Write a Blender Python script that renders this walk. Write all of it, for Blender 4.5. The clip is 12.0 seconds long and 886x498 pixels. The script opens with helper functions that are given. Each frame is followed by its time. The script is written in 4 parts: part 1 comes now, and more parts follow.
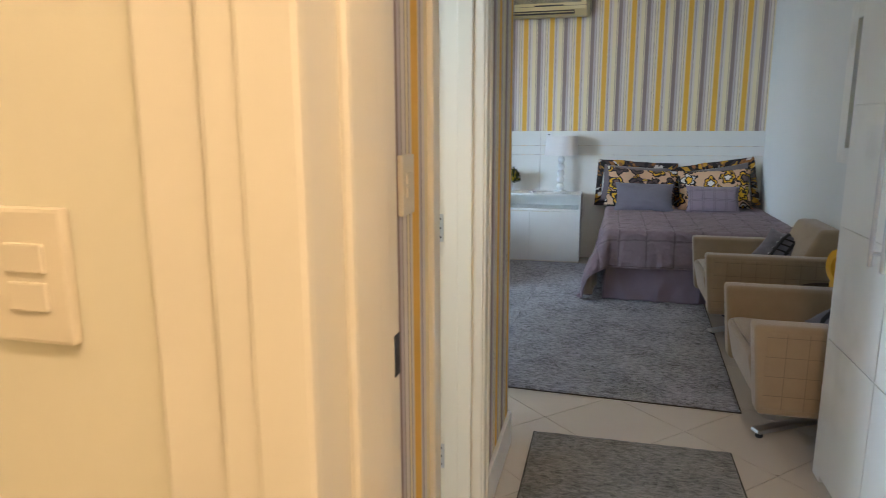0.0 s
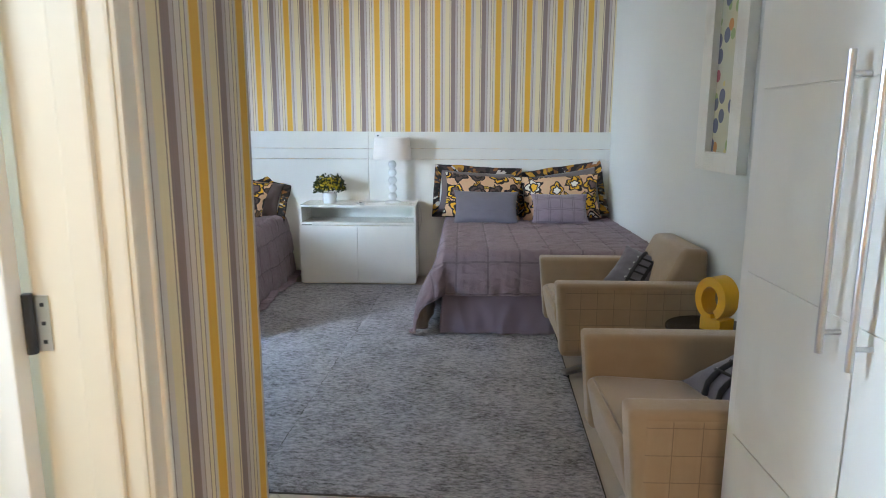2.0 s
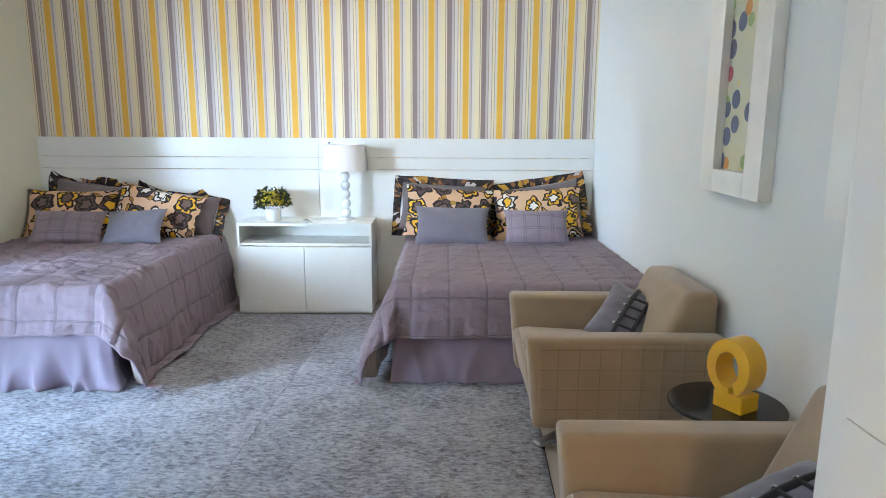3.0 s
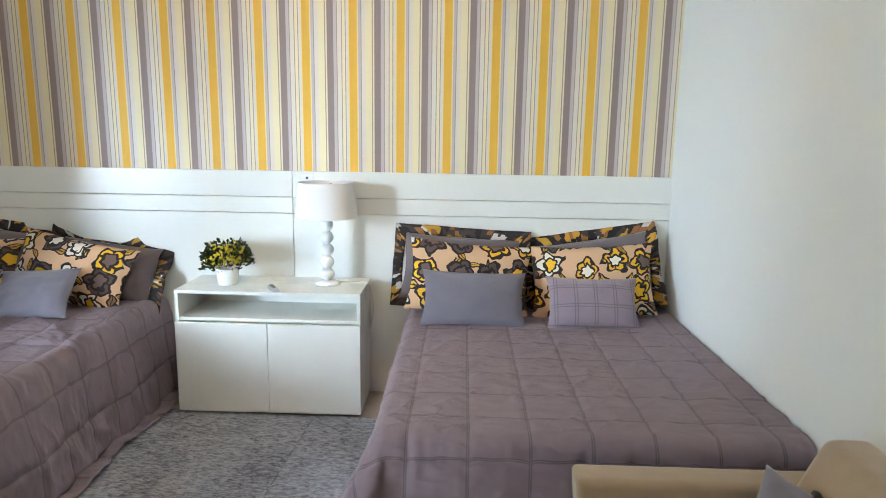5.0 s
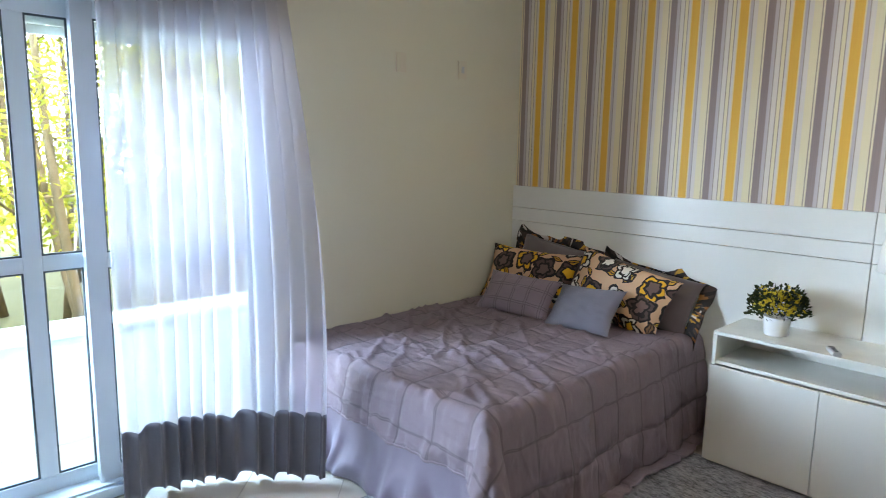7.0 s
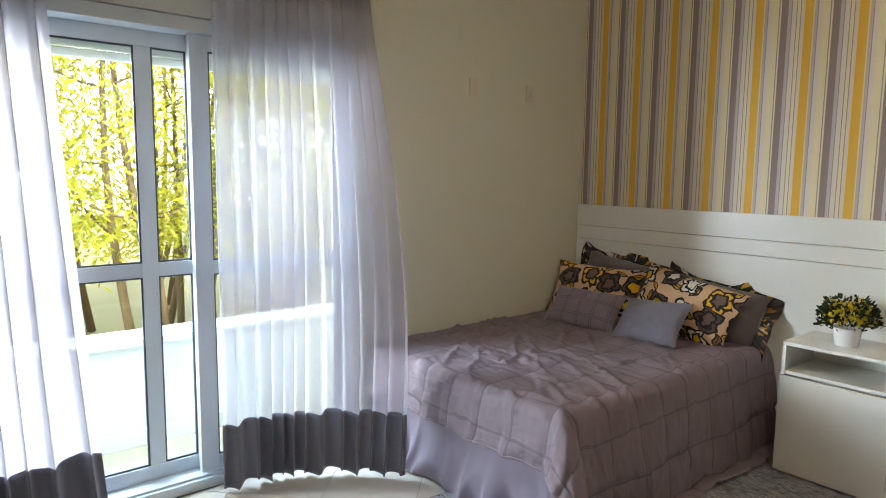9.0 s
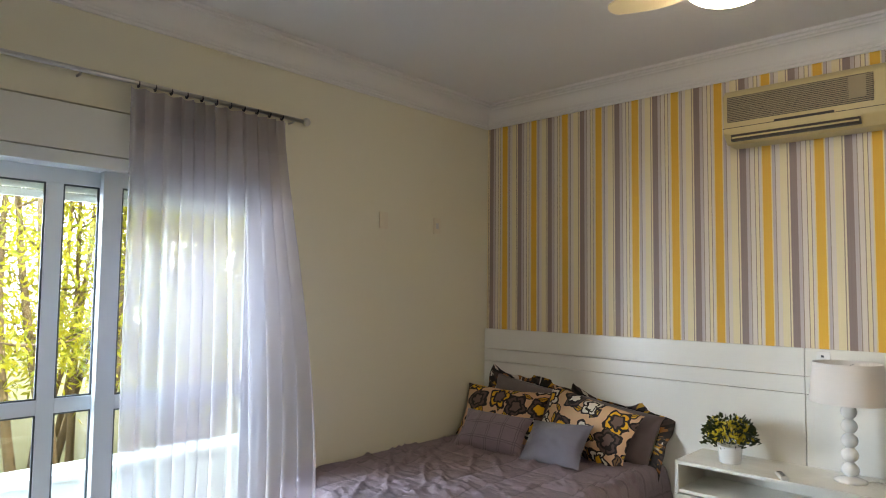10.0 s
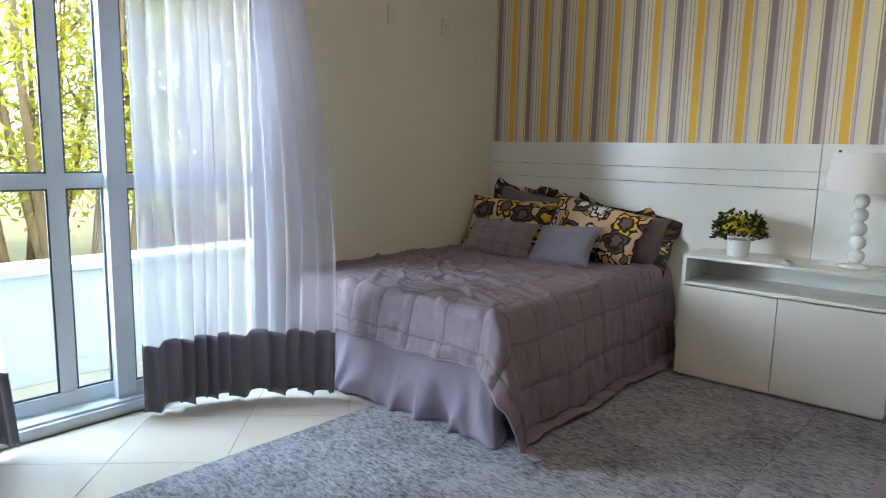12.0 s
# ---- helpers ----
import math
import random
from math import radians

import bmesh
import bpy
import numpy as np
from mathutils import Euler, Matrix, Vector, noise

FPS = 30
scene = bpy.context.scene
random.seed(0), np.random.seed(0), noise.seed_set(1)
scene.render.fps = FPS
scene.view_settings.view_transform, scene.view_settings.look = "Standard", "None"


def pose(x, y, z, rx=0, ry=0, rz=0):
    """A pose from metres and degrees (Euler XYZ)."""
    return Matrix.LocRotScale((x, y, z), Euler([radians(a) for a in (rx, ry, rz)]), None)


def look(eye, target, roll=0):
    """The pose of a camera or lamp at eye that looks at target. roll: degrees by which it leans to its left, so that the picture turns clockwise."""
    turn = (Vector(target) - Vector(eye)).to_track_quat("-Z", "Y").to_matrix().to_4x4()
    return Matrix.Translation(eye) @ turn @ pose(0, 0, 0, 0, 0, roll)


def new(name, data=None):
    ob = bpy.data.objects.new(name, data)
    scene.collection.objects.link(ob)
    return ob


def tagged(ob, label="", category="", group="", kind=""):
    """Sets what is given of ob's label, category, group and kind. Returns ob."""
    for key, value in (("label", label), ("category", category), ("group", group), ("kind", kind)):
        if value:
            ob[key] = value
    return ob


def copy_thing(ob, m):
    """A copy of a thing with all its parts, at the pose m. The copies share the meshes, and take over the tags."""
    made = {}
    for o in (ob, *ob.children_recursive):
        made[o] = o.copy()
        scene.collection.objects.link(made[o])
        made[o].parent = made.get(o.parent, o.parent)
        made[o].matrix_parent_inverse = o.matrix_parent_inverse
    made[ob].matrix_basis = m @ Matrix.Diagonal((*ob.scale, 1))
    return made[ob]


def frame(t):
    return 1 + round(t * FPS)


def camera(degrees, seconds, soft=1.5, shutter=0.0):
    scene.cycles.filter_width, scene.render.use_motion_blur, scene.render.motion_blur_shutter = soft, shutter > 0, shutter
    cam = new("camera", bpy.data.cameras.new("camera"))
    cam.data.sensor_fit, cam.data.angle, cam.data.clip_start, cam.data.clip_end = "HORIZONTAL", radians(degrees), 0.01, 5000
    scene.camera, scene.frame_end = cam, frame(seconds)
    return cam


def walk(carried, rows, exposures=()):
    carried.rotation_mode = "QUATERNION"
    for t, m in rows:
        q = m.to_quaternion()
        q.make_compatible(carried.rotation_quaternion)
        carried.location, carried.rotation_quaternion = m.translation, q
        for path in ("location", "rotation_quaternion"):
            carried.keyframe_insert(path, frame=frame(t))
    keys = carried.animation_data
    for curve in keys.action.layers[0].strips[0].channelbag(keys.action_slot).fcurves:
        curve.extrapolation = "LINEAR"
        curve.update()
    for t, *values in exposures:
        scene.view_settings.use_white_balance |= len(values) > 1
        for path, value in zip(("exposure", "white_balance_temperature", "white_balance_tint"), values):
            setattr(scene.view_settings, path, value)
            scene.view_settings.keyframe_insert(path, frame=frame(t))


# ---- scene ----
cam = camera(68.6, 12.0, soft=0.95, shutter=0.12)
PATH = [
    (0, (0.445, 1.019, 1.39), (-0.04, 2.922, 1.012), -0.2),
    (0.5, (0.49, 1.263, 1.352), (0.318, 3.219, 0.97), -0.3),
    (0.6, (0.496, 1.302, 1.367), (0.354, 3.26, 0.982), 0.1),
    (1, (0.536, 1.495, 1.357), (0.417, 3.456, 0.979), -0.1),
    (1.5, (0.553, 1.771, 1.353), (0.449, 3.734, 0.98), 0.1),
    (2, (0.573, 2.072, 1.364), (0.518, 4.037, 0.992), 0.2),
    (2.5, (0.66, 2.435, 1.388), (0.636, 4.4, 1.018), 0.0),
    (3, (0.727, 2.814, 1.402), (0.722, 4.78, 1.033), 0.3),
    (3.2, (0.749, 2.977, 1.443), (0.75, 4.942, 1.071), 0.2),
    (4.8, (0.714, 4.131, 1.549), (0.692, 6.099, 1.19), 0.8),
    (5, (0.718, 4.231, 1.555), (0.659, 6.197, 1.196), 0.9),
    (5.5, (0.625, 4.399, 1.607), (0.364, 6.348, 1.24), 0.5),
    (6, (0.555, 4.415, 1.609), (-0.111, 6.27, 1.271), 0.8),
    (6.5, (0.533, 4.396, 1.626), (-0.583, 6.023, 1.301), 0.8),
    (7, (0.487, 4.374, 1.591), (-0.926, 5.753, 1.272), 1.1),
    (7.4, (0.404, 4.316, 1.551), (-1.105, 5.586, 1.217), 1.3),
    (7.7, (0.359, 4.283, 1.532), (-1.217, 5.463, 1.181), 0.8),
    (9.5, (0.656, 4.092, 1.527), (-0.805, 5.456, 1.438), 0.6),
    (10, (0.698, 4.062, 1.606), (-0.661, 5.523, 1.73), 0.6),
    (10.5, (0.674, 4.049, 1.54), (-0.591, 5.583, 1.756), 0.8),
    (11, (0.627, 4.039, 1.439), (-0.592, 5.623, 1.496), 0.9),
    (11.5, (0.579, 4.037, 1.337), (-0.628, 5.621, 1.147), 1.0),
    (11.6, (0.572, 4.027, 1.324), (-0.632, 5.606, 1.083), 0.6),
    (12, (0.494, 3.969, 1.227), (-0.793, 5.471, 0.932), 1.3),
]
EXPOSURES = [(0.0, 1.0, 5700, 10), (0.5, 1.2, 6050, 10), (1.0, 1.3, 5950, 10), (1.5, 1.45, 5750, 10), (2.0, 1.45, 5850, 10), (2.5, 1.85, 5850, 10), (3.0, 2.05, 5700, 10), (5.0, 1.92, 6150, 9), (5.5, 1.76, 6000, 9), (6.5, 1.8, 5850, 10), (7.5, 1.02, 6400, 10), (9.5, 1.08, 7200, 13), (10.5, 1.05, 7150, 14), (11.5, 0.8, 6200, 10), (12.0, 0.95, 6500, 10)]
walk(cam, [(t, look(eye, target, roll)) for t, eye, target, roll in PATH], EXPOSURES)

# ---- world, sun and lamps ----
world = bpy.data.worlds.new("sky")
scene.world = world
world.use_nodes = True
wt = world.node_tree
sky = wt.nodes.new("ShaderNodeTexSky")
sky.sky_type, sky.sun_disc = "NISHITA", False
sky.sun_elevation, sky.sun_rotation = radians(52), radians(70)
wt.links.new(sky.outputs["Color"], wt.nodes["Background"].inputs["Color"])
wt.nodes["Background"].inputs["Strength"].default_value = 0.07


def lamp(name, kind, place, target, energy, colour, size=0.1, size_y=None, label="", category="lamp"):
    data = bpy.data.lights.new(name, kind)
    data.energy, data.color = energy, colour
    if kind == "SUN":
        data.angle = radians(0.5)
    elif kind == "AREA":
        data.shape, data.size, data.size_y = "RECTANGLE", size, size_y or size
    else:
        data.shadow_soft_size = size
    ob = new(name, data)
    ob.matrix_world = look(place, target)
    return ob


lamp("sun", "SUN", (9, 3, 12), (0, 0, 0), 4.5, (1.0, 0.95, 0.86))
lamp("window_sky_light", "AREA", (-4.6, 5.0, 3.9), (-1.6, 5.2, 0.7), 330, (0.48, 0.72, 1.0), 3.4, 1.6)
lamp("window_haze_light", "AREA", (-5.0, 2.6, 1.7), (-0.4, 7.0, 1.6), 340, (0.66, 0.82, 1.0), 1.9, 1.9)
lamp("hall_ceiling_lamp_light", "POINT", (0.8, 0.7, 2.4), (0, 0, 0), 34, (1.0, 0.65, 0.36), 0.12)
# unseen fill inside the bathroom, aimed at the open leaf for its daylight
lamp("bathroom_fill_light", "AREA", (-0.75, 2.0, 1.9), (-0.40, 2.98, 1.2), 5, (0.85, 0.93, 1.0), 0.5, 0.5)

# ---- materials ----
def material(name, rough=0.6, metal=0.0):
    m = bpy.data.materials.new(name)
    m.use_nodes = True
    bsdf = m.node_tree.nodes["Principled BSDF"]
    bsdf.inputs["Roughness"].default_value, bsdf.inputs["Metallic"].default_value = rough, metal
    return m, m.node_tree, bsdf


def node(tree, kind, **values):
    n = tree.nodes.new(kind)
    for key, value in values.items():
        if key in n.inputs:
            n.inputs[key].default_value = value
    return n


def ramp(tree, stops, source, constant=False):
    n = tree.nodes.new("ShaderNodeValToRGB")
    n.color_ramp.interpolation = "CONSTANT" if constant else "LINEAR"
    e = n.color_ramp.elements
    while len(e) < len(stops):
        e.new(1.0)
    for el, (p, c) in zip(e, stops):
        el.position, el.color = p, (*c, 1)
    tree.links.new(source, n.inputs["Fac"])
    return n.outputs["Color"]


def maths(tree, op, a, b=None, clamp=False):
    n = tree.nodes.new("ShaderNodeMath")
    n.operation, n.use_clamp = op, clamp
    for i, v in enumerate((a, b)):
        if v is None:
            continue
        if isinstance(v, (int, float)):
            n.inputs[i].default_value = v
        else:
            tree.links.new(v, n.inputs[i])
    return n.outputs[0]


def mixed(tree, fac, a, b, blend="MIX"):
    n = tree.nodes.new("ShaderNodeMix")
    n.data_type, n.blend_type = "RGBA", blend
    for sock, v in ((n.inputs[0], fac), (n.inputs[6], a), (n.inputs[7], b)):
        if isinstance(v, (int, float)):
            sock.default_value = v
        elif isinstance(v, tuple):
            sock.default_value = (*v, 1)
        else:
            tree.links.new(v, sock)
    return n.outputs[2]


def coords(tree, which="Object"):
    return tree.nodes.new("ShaderNodeTexCoord").outputs[which]


def noisy(tree, scale, source, detail=4.0, rough=0.55):
    n = node(tree, "ShaderNodeTexNoise", Scale=scale, Detail=detail, Roughness=rough)
    tree.links.new(source, n.inputs["Vector"])
    return n.outputs["Fac"]


def bumped(tree, bsdf, height, strength=0.3, distance=0.01):
    n = node(tree, "ShaderNodeBump", Strength=strength, Distance=distance)
    tree.links.new(height, n.inputs["Height"])
    tree.links.new(n.outputs["Normal"], bsdf.inputs["Normal"])


def plain(name, a, b, rough=0.6, metal=0.0, scale=6.0, fine=120.0, bump=0.05, wear=0.08):
    """A surface between the two colours in broad patches, with fine relief and uneven gloss."""
    m, t, s = material(name, rough, metal)
    c = coords(t)
    broad, small = noisy(t, scale, c), noisy(t, fine, c, 3)
    speck = maths(t, "ADD", maths(t, "MULTIPLY", broad, 0.6), maths(t, "MULTIPLY", noisy(t, 900.0, c, 1), 0.4))
    t.links.new(mixed(t, speck, a, b), s.inputs["Base Color"])
    t.links.new(maths(t, "ADD", rough - wear / 2, maths(t, "MULTIPLY", speck, wear)), s.inputs["Roughness"])
    bumped(t, s, small, bump, 0.003)
    return m


def striped(name, axis, phase):
    """Wallpaper of vertical stripes that repeat every 26 cm along the axis."""
    m, t, s = material(name, 0.62)
    c = coords(t)
    sep = t.nodes.new("ShaderNodeSeparateXYZ")
    t.links.new(c, sep.inputs[0])
    p = maths(t, "FRACT", maths(t, "MULTIPLY", maths(t, "ADD", sep.outputs[axis], phase), 1 / 0.2635))
    brown, lav, pale, cream = (0.29, 0.208, 0.182), (0.55, 0.47, 0.45), (0.74, 0.66, 0.57), (0.80, 0.70, 0.44)
    line, ochre, soft = (0.34, 0.26, 0.20), (0.82, 0.46, 0.03), (0.82, 0.68, 0.36)
    stops = [(0.0, brown), (0.125, lav), (0.19, line), (0.205, pale), (0.29, line), (0.305, cream), (0.37, line), (0.385, pale), (0.43, soft), (0.455, ochre), (0.625, soft), (0.645, lav), (0.70, line), (0.715, pale), (0.80, cream), (0.935, line), (0.955, cream), (0.985, brown)]
    col = ramp(t, stops, p, True)
    stretch = t.nodes.new("ShaderNodeMapping")
    stretch.inputs["Scale"].default_value = (220, 220, 3)
    t.links.new(c, stretch.inputs["Vector"])
    fibre = noisy(t, 1.0, stretch.outputs["Vector"], 3)
    col = mixed(t, 0.16, col, fibre, "OVERLAY")
    col = mixed(t, maths(t, "MULTIPLY", noisy(t, 1.3, c), 0.12), col, (0.55, 0.5, 0.42))
    t.links.new(col, s.inputs["Base Color"])
    bumped(t, s, fibre, 0.06, 0.002)
    return m


def cloth(name, a, b, rough=0.85, weave=900.0, lines=None, sheen=0.3, line_colour=None, mark=0.4, crinkle=0.0):
    """Woven cloth, by its UV in metres; lines: the spacing of its double seams."""
    m, t, s = material(name, rough)
    uv = coords(t, "UV")
    broad = noisy(t, 9.0, uv, 5)
    col = mixed(t, broad, a, b)
    fine = noisy(t, weave, uv, 2)
    col = mixed(t, 0.14, col, fine, "OVERLAY")
    if lines:
        sep = t.nodes.new("ShaderNodeSeparateXYZ")
        t.links.new(uv, sep.inputs[0])
        marks = None
        for k, w in ((0, lines[0]), (1, lines[1])):
            f = maths(t, "FRACT", maths(t, "MULTIPLY", sep.outputs[k], 1 / w))
            d = maths(t, "ABSOLUTE", maths(t, "SUBTRACT", maths(t, "ABSOLUTE", maths(t, "SUBTRACT", f, 0.5)), lines[2] / w))
            one = maths(t, "LESS_THAN", d, lines[3] / w)
            marks = one if marks is None else maths(t, "MAXIMUM", marks, one)
        col = mixed(t, maths(t, "MULTIPLY", marks, mark), col, line_colour or (a[0] * 0.45, a[1] * 0.45, a[2] * 0.45))
    t.links.new(col, s.inputs["Base Color"])
    s.inputs["Sheen Weight"].default_value = sheen
    relief = maths(t, "ADD", fine, maths(t, "MULTIPLY", broad, 2.0))
    if crinkle:
        folds = t.nodes.new("ShaderNodeMapping")
        folds.inputs["Rotation"].default_value = (0, 0, 0.6)
        folds.inputs["Scale"].default_value = (1.0, 2.2, 1)
        t.links.new(uv, folds.inputs["Vector"])
        n1 = noisy(t, 6.0, folds.outputs["Vector"], 1.5, 0.5)
        ridge = maths(t, "ABSOLUTE", maths(t, "SUBTRACT", n1, 0.5))
        relief = maths(t, "ADD", relief, maths(t, "MULTIPLY", ridge, -crinkle))
    bumped(t, s, relief, 0.25 if not crinkle else 0.6, 0.004)
    return m


def floral(name):
    """Peach cloth printed with black-outlined five-petalled flowers and ochre leaves."""
    m, t, s = material(name, 0.85)
    uv = coords(t, "UV")

    def vec(op, a, b):
        n = t.nodes.new("ShaderNodeVectorMath")
        n.operation = op
        t.links.new(a, n.inputs[0])
        if isinstance(b, tuple):
            n.inputs[1].default_value = b
        else:
            t.links.new(b, n.inputs[1])
        return n.outputs["Vector"]

    def cells(scale, spread, drift):
        """Cell colour channels and the offset from the cell's own centre."""
        v = node(t, "ShaderNodeTexVoronoi", Scale=scale, Randomness=spread)
        v.voronoi_dimensions = "2D"
        where = vec("ADD", warped, drift)
        t.links.new(where, v.inputs["Vector"])
        tone, off = t.nodes.new("ShaderNodeSeparateXYZ"), t.nodes.new("ShaderNodeSeparateXYZ")
        t.links.new(v.outputs["Color"], tone.inputs[0])
        t.links.new(vec("SUBTRACT", where, v.outputs["Position"]), off.inputs[0])
        return tone.outputs, off.outputs[0], off.outputs[1]

    n = node(t, "ShaderNodeTexNoise", Scale=14.0, Detail=2.0)
    t.links.new(uv, n.inputs["Vector"])
    warped = vec("ADD", uv, vec("MULTIPLY", n.outputs["Color"], (0.062, 0.062, 0.0)))
    black, peach = (0.022, 0.016, 0.014), (0.66, 0.42, 0.25)

    # leaves, each a pointed oval with a vein
    tone, x, y = cells(9.5, 0.8, (0.3, 0.7, 0.0))
    turn = maths(t, "MULTIPLY", tone[0], 6.283)
    c, sn = maths(t, "COSINE", turn), maths(t, "SINE", turn)
    along = maths(t, "ADD", maths(t, "MULTIPLY", x, c), maths(t, "MULTIPLY", y, sn))
    across = maths(t, "ABSOLUTE", maths(t, "SUBTRACT", maths(t, "MULTIPLY", y, c), maths(t, "MULTIPLY", x, sn)))
    size = maths(t, "ADD", maths(t, "POWER", maths(t, "ABSOLUTE", maths(t, "MULTIPLY", along, 1 / 0.050)), 1.6), maths(t, "MULTIPLY", across, 1 / 0.021))
    kept = maths(t, "GREATER_THAN", tone[1], 0.12)
    leaf = maths(t, "MULTIPLY", kept, maths(t, "LESS_THAN", size, 1.0))
    rim = maths(t, "MAXIMUM", maths(t, "GREATER_THAN", size, 0.60), maths(t, "LESS_THAN", across, 0.0026))
    green = ramp(t, [(0, (0.60, 0.31, 0.02)), (0.45, (0.20, 0.11, 0.05)), (0.65, (0.72, 0.45, 0.04))], tone[2], True)
    col = mixed(t, leaf, peach, mixed(t, rim, green, black))

    # flowers
    tone, x, y = cells(6.3, 0.45, (0.0, 0.0, 0.0))
    phase = maths(t, "MULTIPLY", tone[1], 6.283)
    angle = maths(t, "ARCTAN2", y, x)
    r = maths(t, "SQRT", maths(t, "ADD", maths(t, "MULTIPLY", x, x), maths(t, "MULTIPLY", y, y)))
    wave = maths(t, "COSINE", maths(t, "ADD", maths(t, "MULTIPLY", angle, 5.0), phase))
    q = maths(t, "DIVIDE", r, maths(t, "ADD", maths(t, "ADD", 0.060, maths(t, "MULTIPLY", tone[2], 0.022)), maths(t, "MULTIPLY", wave, 0.011)))
    between = maths(t, "LESS_THAN", maths(t, "ABSOLUTE", maths(t, "COSINE", maths(t, "ADD", maths(t, "MULTIPLY", angle, 2.5), maths(t, "MULTIPLY", phase, 0.5)))), 0.30)
    petal = ramp(t, [(0, (0.86, 0.52, 0.02)), (0.28, (0.72, 0.68, 0.60)), (0.52, (0.10, 0.062, 0.055)), (0.80, (0.80, 0.44, 0.02))], tone[0], True)
    heart = ramp(t, [(0, (0.80, 0.76, 0.68)), (0.34, (0.84, 0.48, 0.02)), (0.68, (0.16, 0.10, 0.085))], tone[2], True)
    ring = maths(t, "MULTIPLY", maths(t, "GREATER_THAN", q, 0.40), maths(t, "LESS_THAN", q, 0.58))
    lines = maths(t, "MAXIMUM", maths(t, "MAXIMUM", ring, maths(t, "GREATER_THAN", q, 0.80)), maths(t, "MULTIPLY", between, maths(t, "GREATER_THAN", q, 0.5)))
    bloom = mixed(t, lines, mixed(t, maths(t, "LESS_THAN", q, 0.5), petal, heart), black)
    col = mixed(t, maths(t, "LESS_THAN", q, 1.0), col, bloom)
    t.links.new(col, s.inputs["Base Color"])
    bumped(t, s, noisy(t, 700, uv, 2), 0.2, 0.003)
    return m


def banded(name):
    """Border cloth in uneven blocks of ochre, black, white and plum."""
    m, t, s = material(name, 0.85)
    uv = coords(t, "UV")
    v = node(t, "ShaderNodeTexVoronoi", Scale=44.0, Randomness=1.0)
    v.distance = "CHEBYCHEV"
    t.links.new(uv, v.inputs["Vector"])
    sep = t.nodes.new("ShaderNodeSeparateXYZ")
    t.links.new(v.outputs["Color"], sep.inputs[0])
    col = ramp(t, [(0, (0.02, 0.016, 0.014)), (0.45, (0.55, 0.29, 0.03)), (0.60, (0.06, 0.04, 0.036)), (0.84, (0.62, 0.56, 0.50)), (0.90, (0.30, 0.13, 0.04))], sep.outputs[0], True)
    t.links.new(col, s.inputs["Base Color"])
    bumped(t, s, noisy(t, 600, uv, 2), 0.2, 0.003)
    return m


def pile(name, dark, light, scale=55.0):
    """Looped rug pile."""
    m, t, s = material(name, 0.95)
    c = coords(t)
    st = t.nodes.new("ShaderNodeMapping")
    st.inputs["Scale"].default_value = (0.65, 1.6, 1)
    t.links.new(c, st.inputs["Vector"])
    loops, broad = noisy(t, scale, st.outputs["Vector"], 5, 0.75), noisy(t, 3.5, c, 5)
    f = maths(t, "ADD", maths(t, "MULTIPLY", loops, 0.8), maths(t, "MULTIPLY", broad, 0.25))
    t.links.new(ramp(t, [(0.40, dark), (0.62, light)], f), s.inputs["Base Color"])
    s.inputs["Sheen Weight"].default_value = 0.3
    bumped(t, s, loops, 0.9, 0.012)
    return m


def sheer(name, colour, thin=0.55):
    """Thin curtain cloth that lets part of the light and view through."""
    m, t, s = material(name, 0.9)
    uv = coords(t, "UV")
    weave = noisy(t, 500, uv, 2)
    t.links.new(mixed(t, weave, colour, tuple(0.9 * c for c in colour)), s.inputs["Base Color"])
    tl = node(t, "ShaderNodeBsdfTranslucent", Color=(*[0.88 * c for c in colour], 1))
    tr = node(t, "ShaderNodeBsdfTransparent", Color=(1, 1, 1, 1))
    m1, m2 = t.nodes.new("ShaderNodeMixShader"), t.nodes.new("ShaderNodeMixShader")
    m1.inputs[0].default_value = 0.64
    t.links.new(s.outputs[0], m1.inputs[1])
    t.links.new(tl.outputs[0], m1.inputs[2])
    t.links.new(maths(t, "ADD", thin - 0.06, maths(t, "MULTIPLY", weave, 0.12)), m2.inputs[0])
    t.links.new(m1.outputs[0], m2.inputs[1])
    t.links.new(tr.outputs[0], m2.inputs[2])
    t.links.new(m2.outputs[0], t.nodes["Material Output"].inputs["Surface"])
    return m


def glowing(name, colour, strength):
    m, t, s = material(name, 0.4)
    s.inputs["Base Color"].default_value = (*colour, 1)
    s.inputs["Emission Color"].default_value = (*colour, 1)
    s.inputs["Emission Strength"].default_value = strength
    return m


def glass(name):
    m, t, s = material(name, 0.02)
    tr = node(t, "ShaderNodeBsdfTransparent", Color=(0.95, 0.98, 0.97, 1))
    gl = node(t, "ShaderNodeBsdfGlossy", Roughness=0.02)
    mx = t.nodes.new("ShaderNodeMixShader")
    fr = node(t, "ShaderNodeFresnel", IOR=1.45)
    t.links.new(fr.outputs[0], mx.inputs[0])
    t.links.new(tr.outputs[0], mx.inputs[1])
    t.links.new(gl.outputs[0], mx.inputs[2])
    t.links.new(mx.outputs[0], t.nodes["Material Output"].inputs["Surface"])
    return m


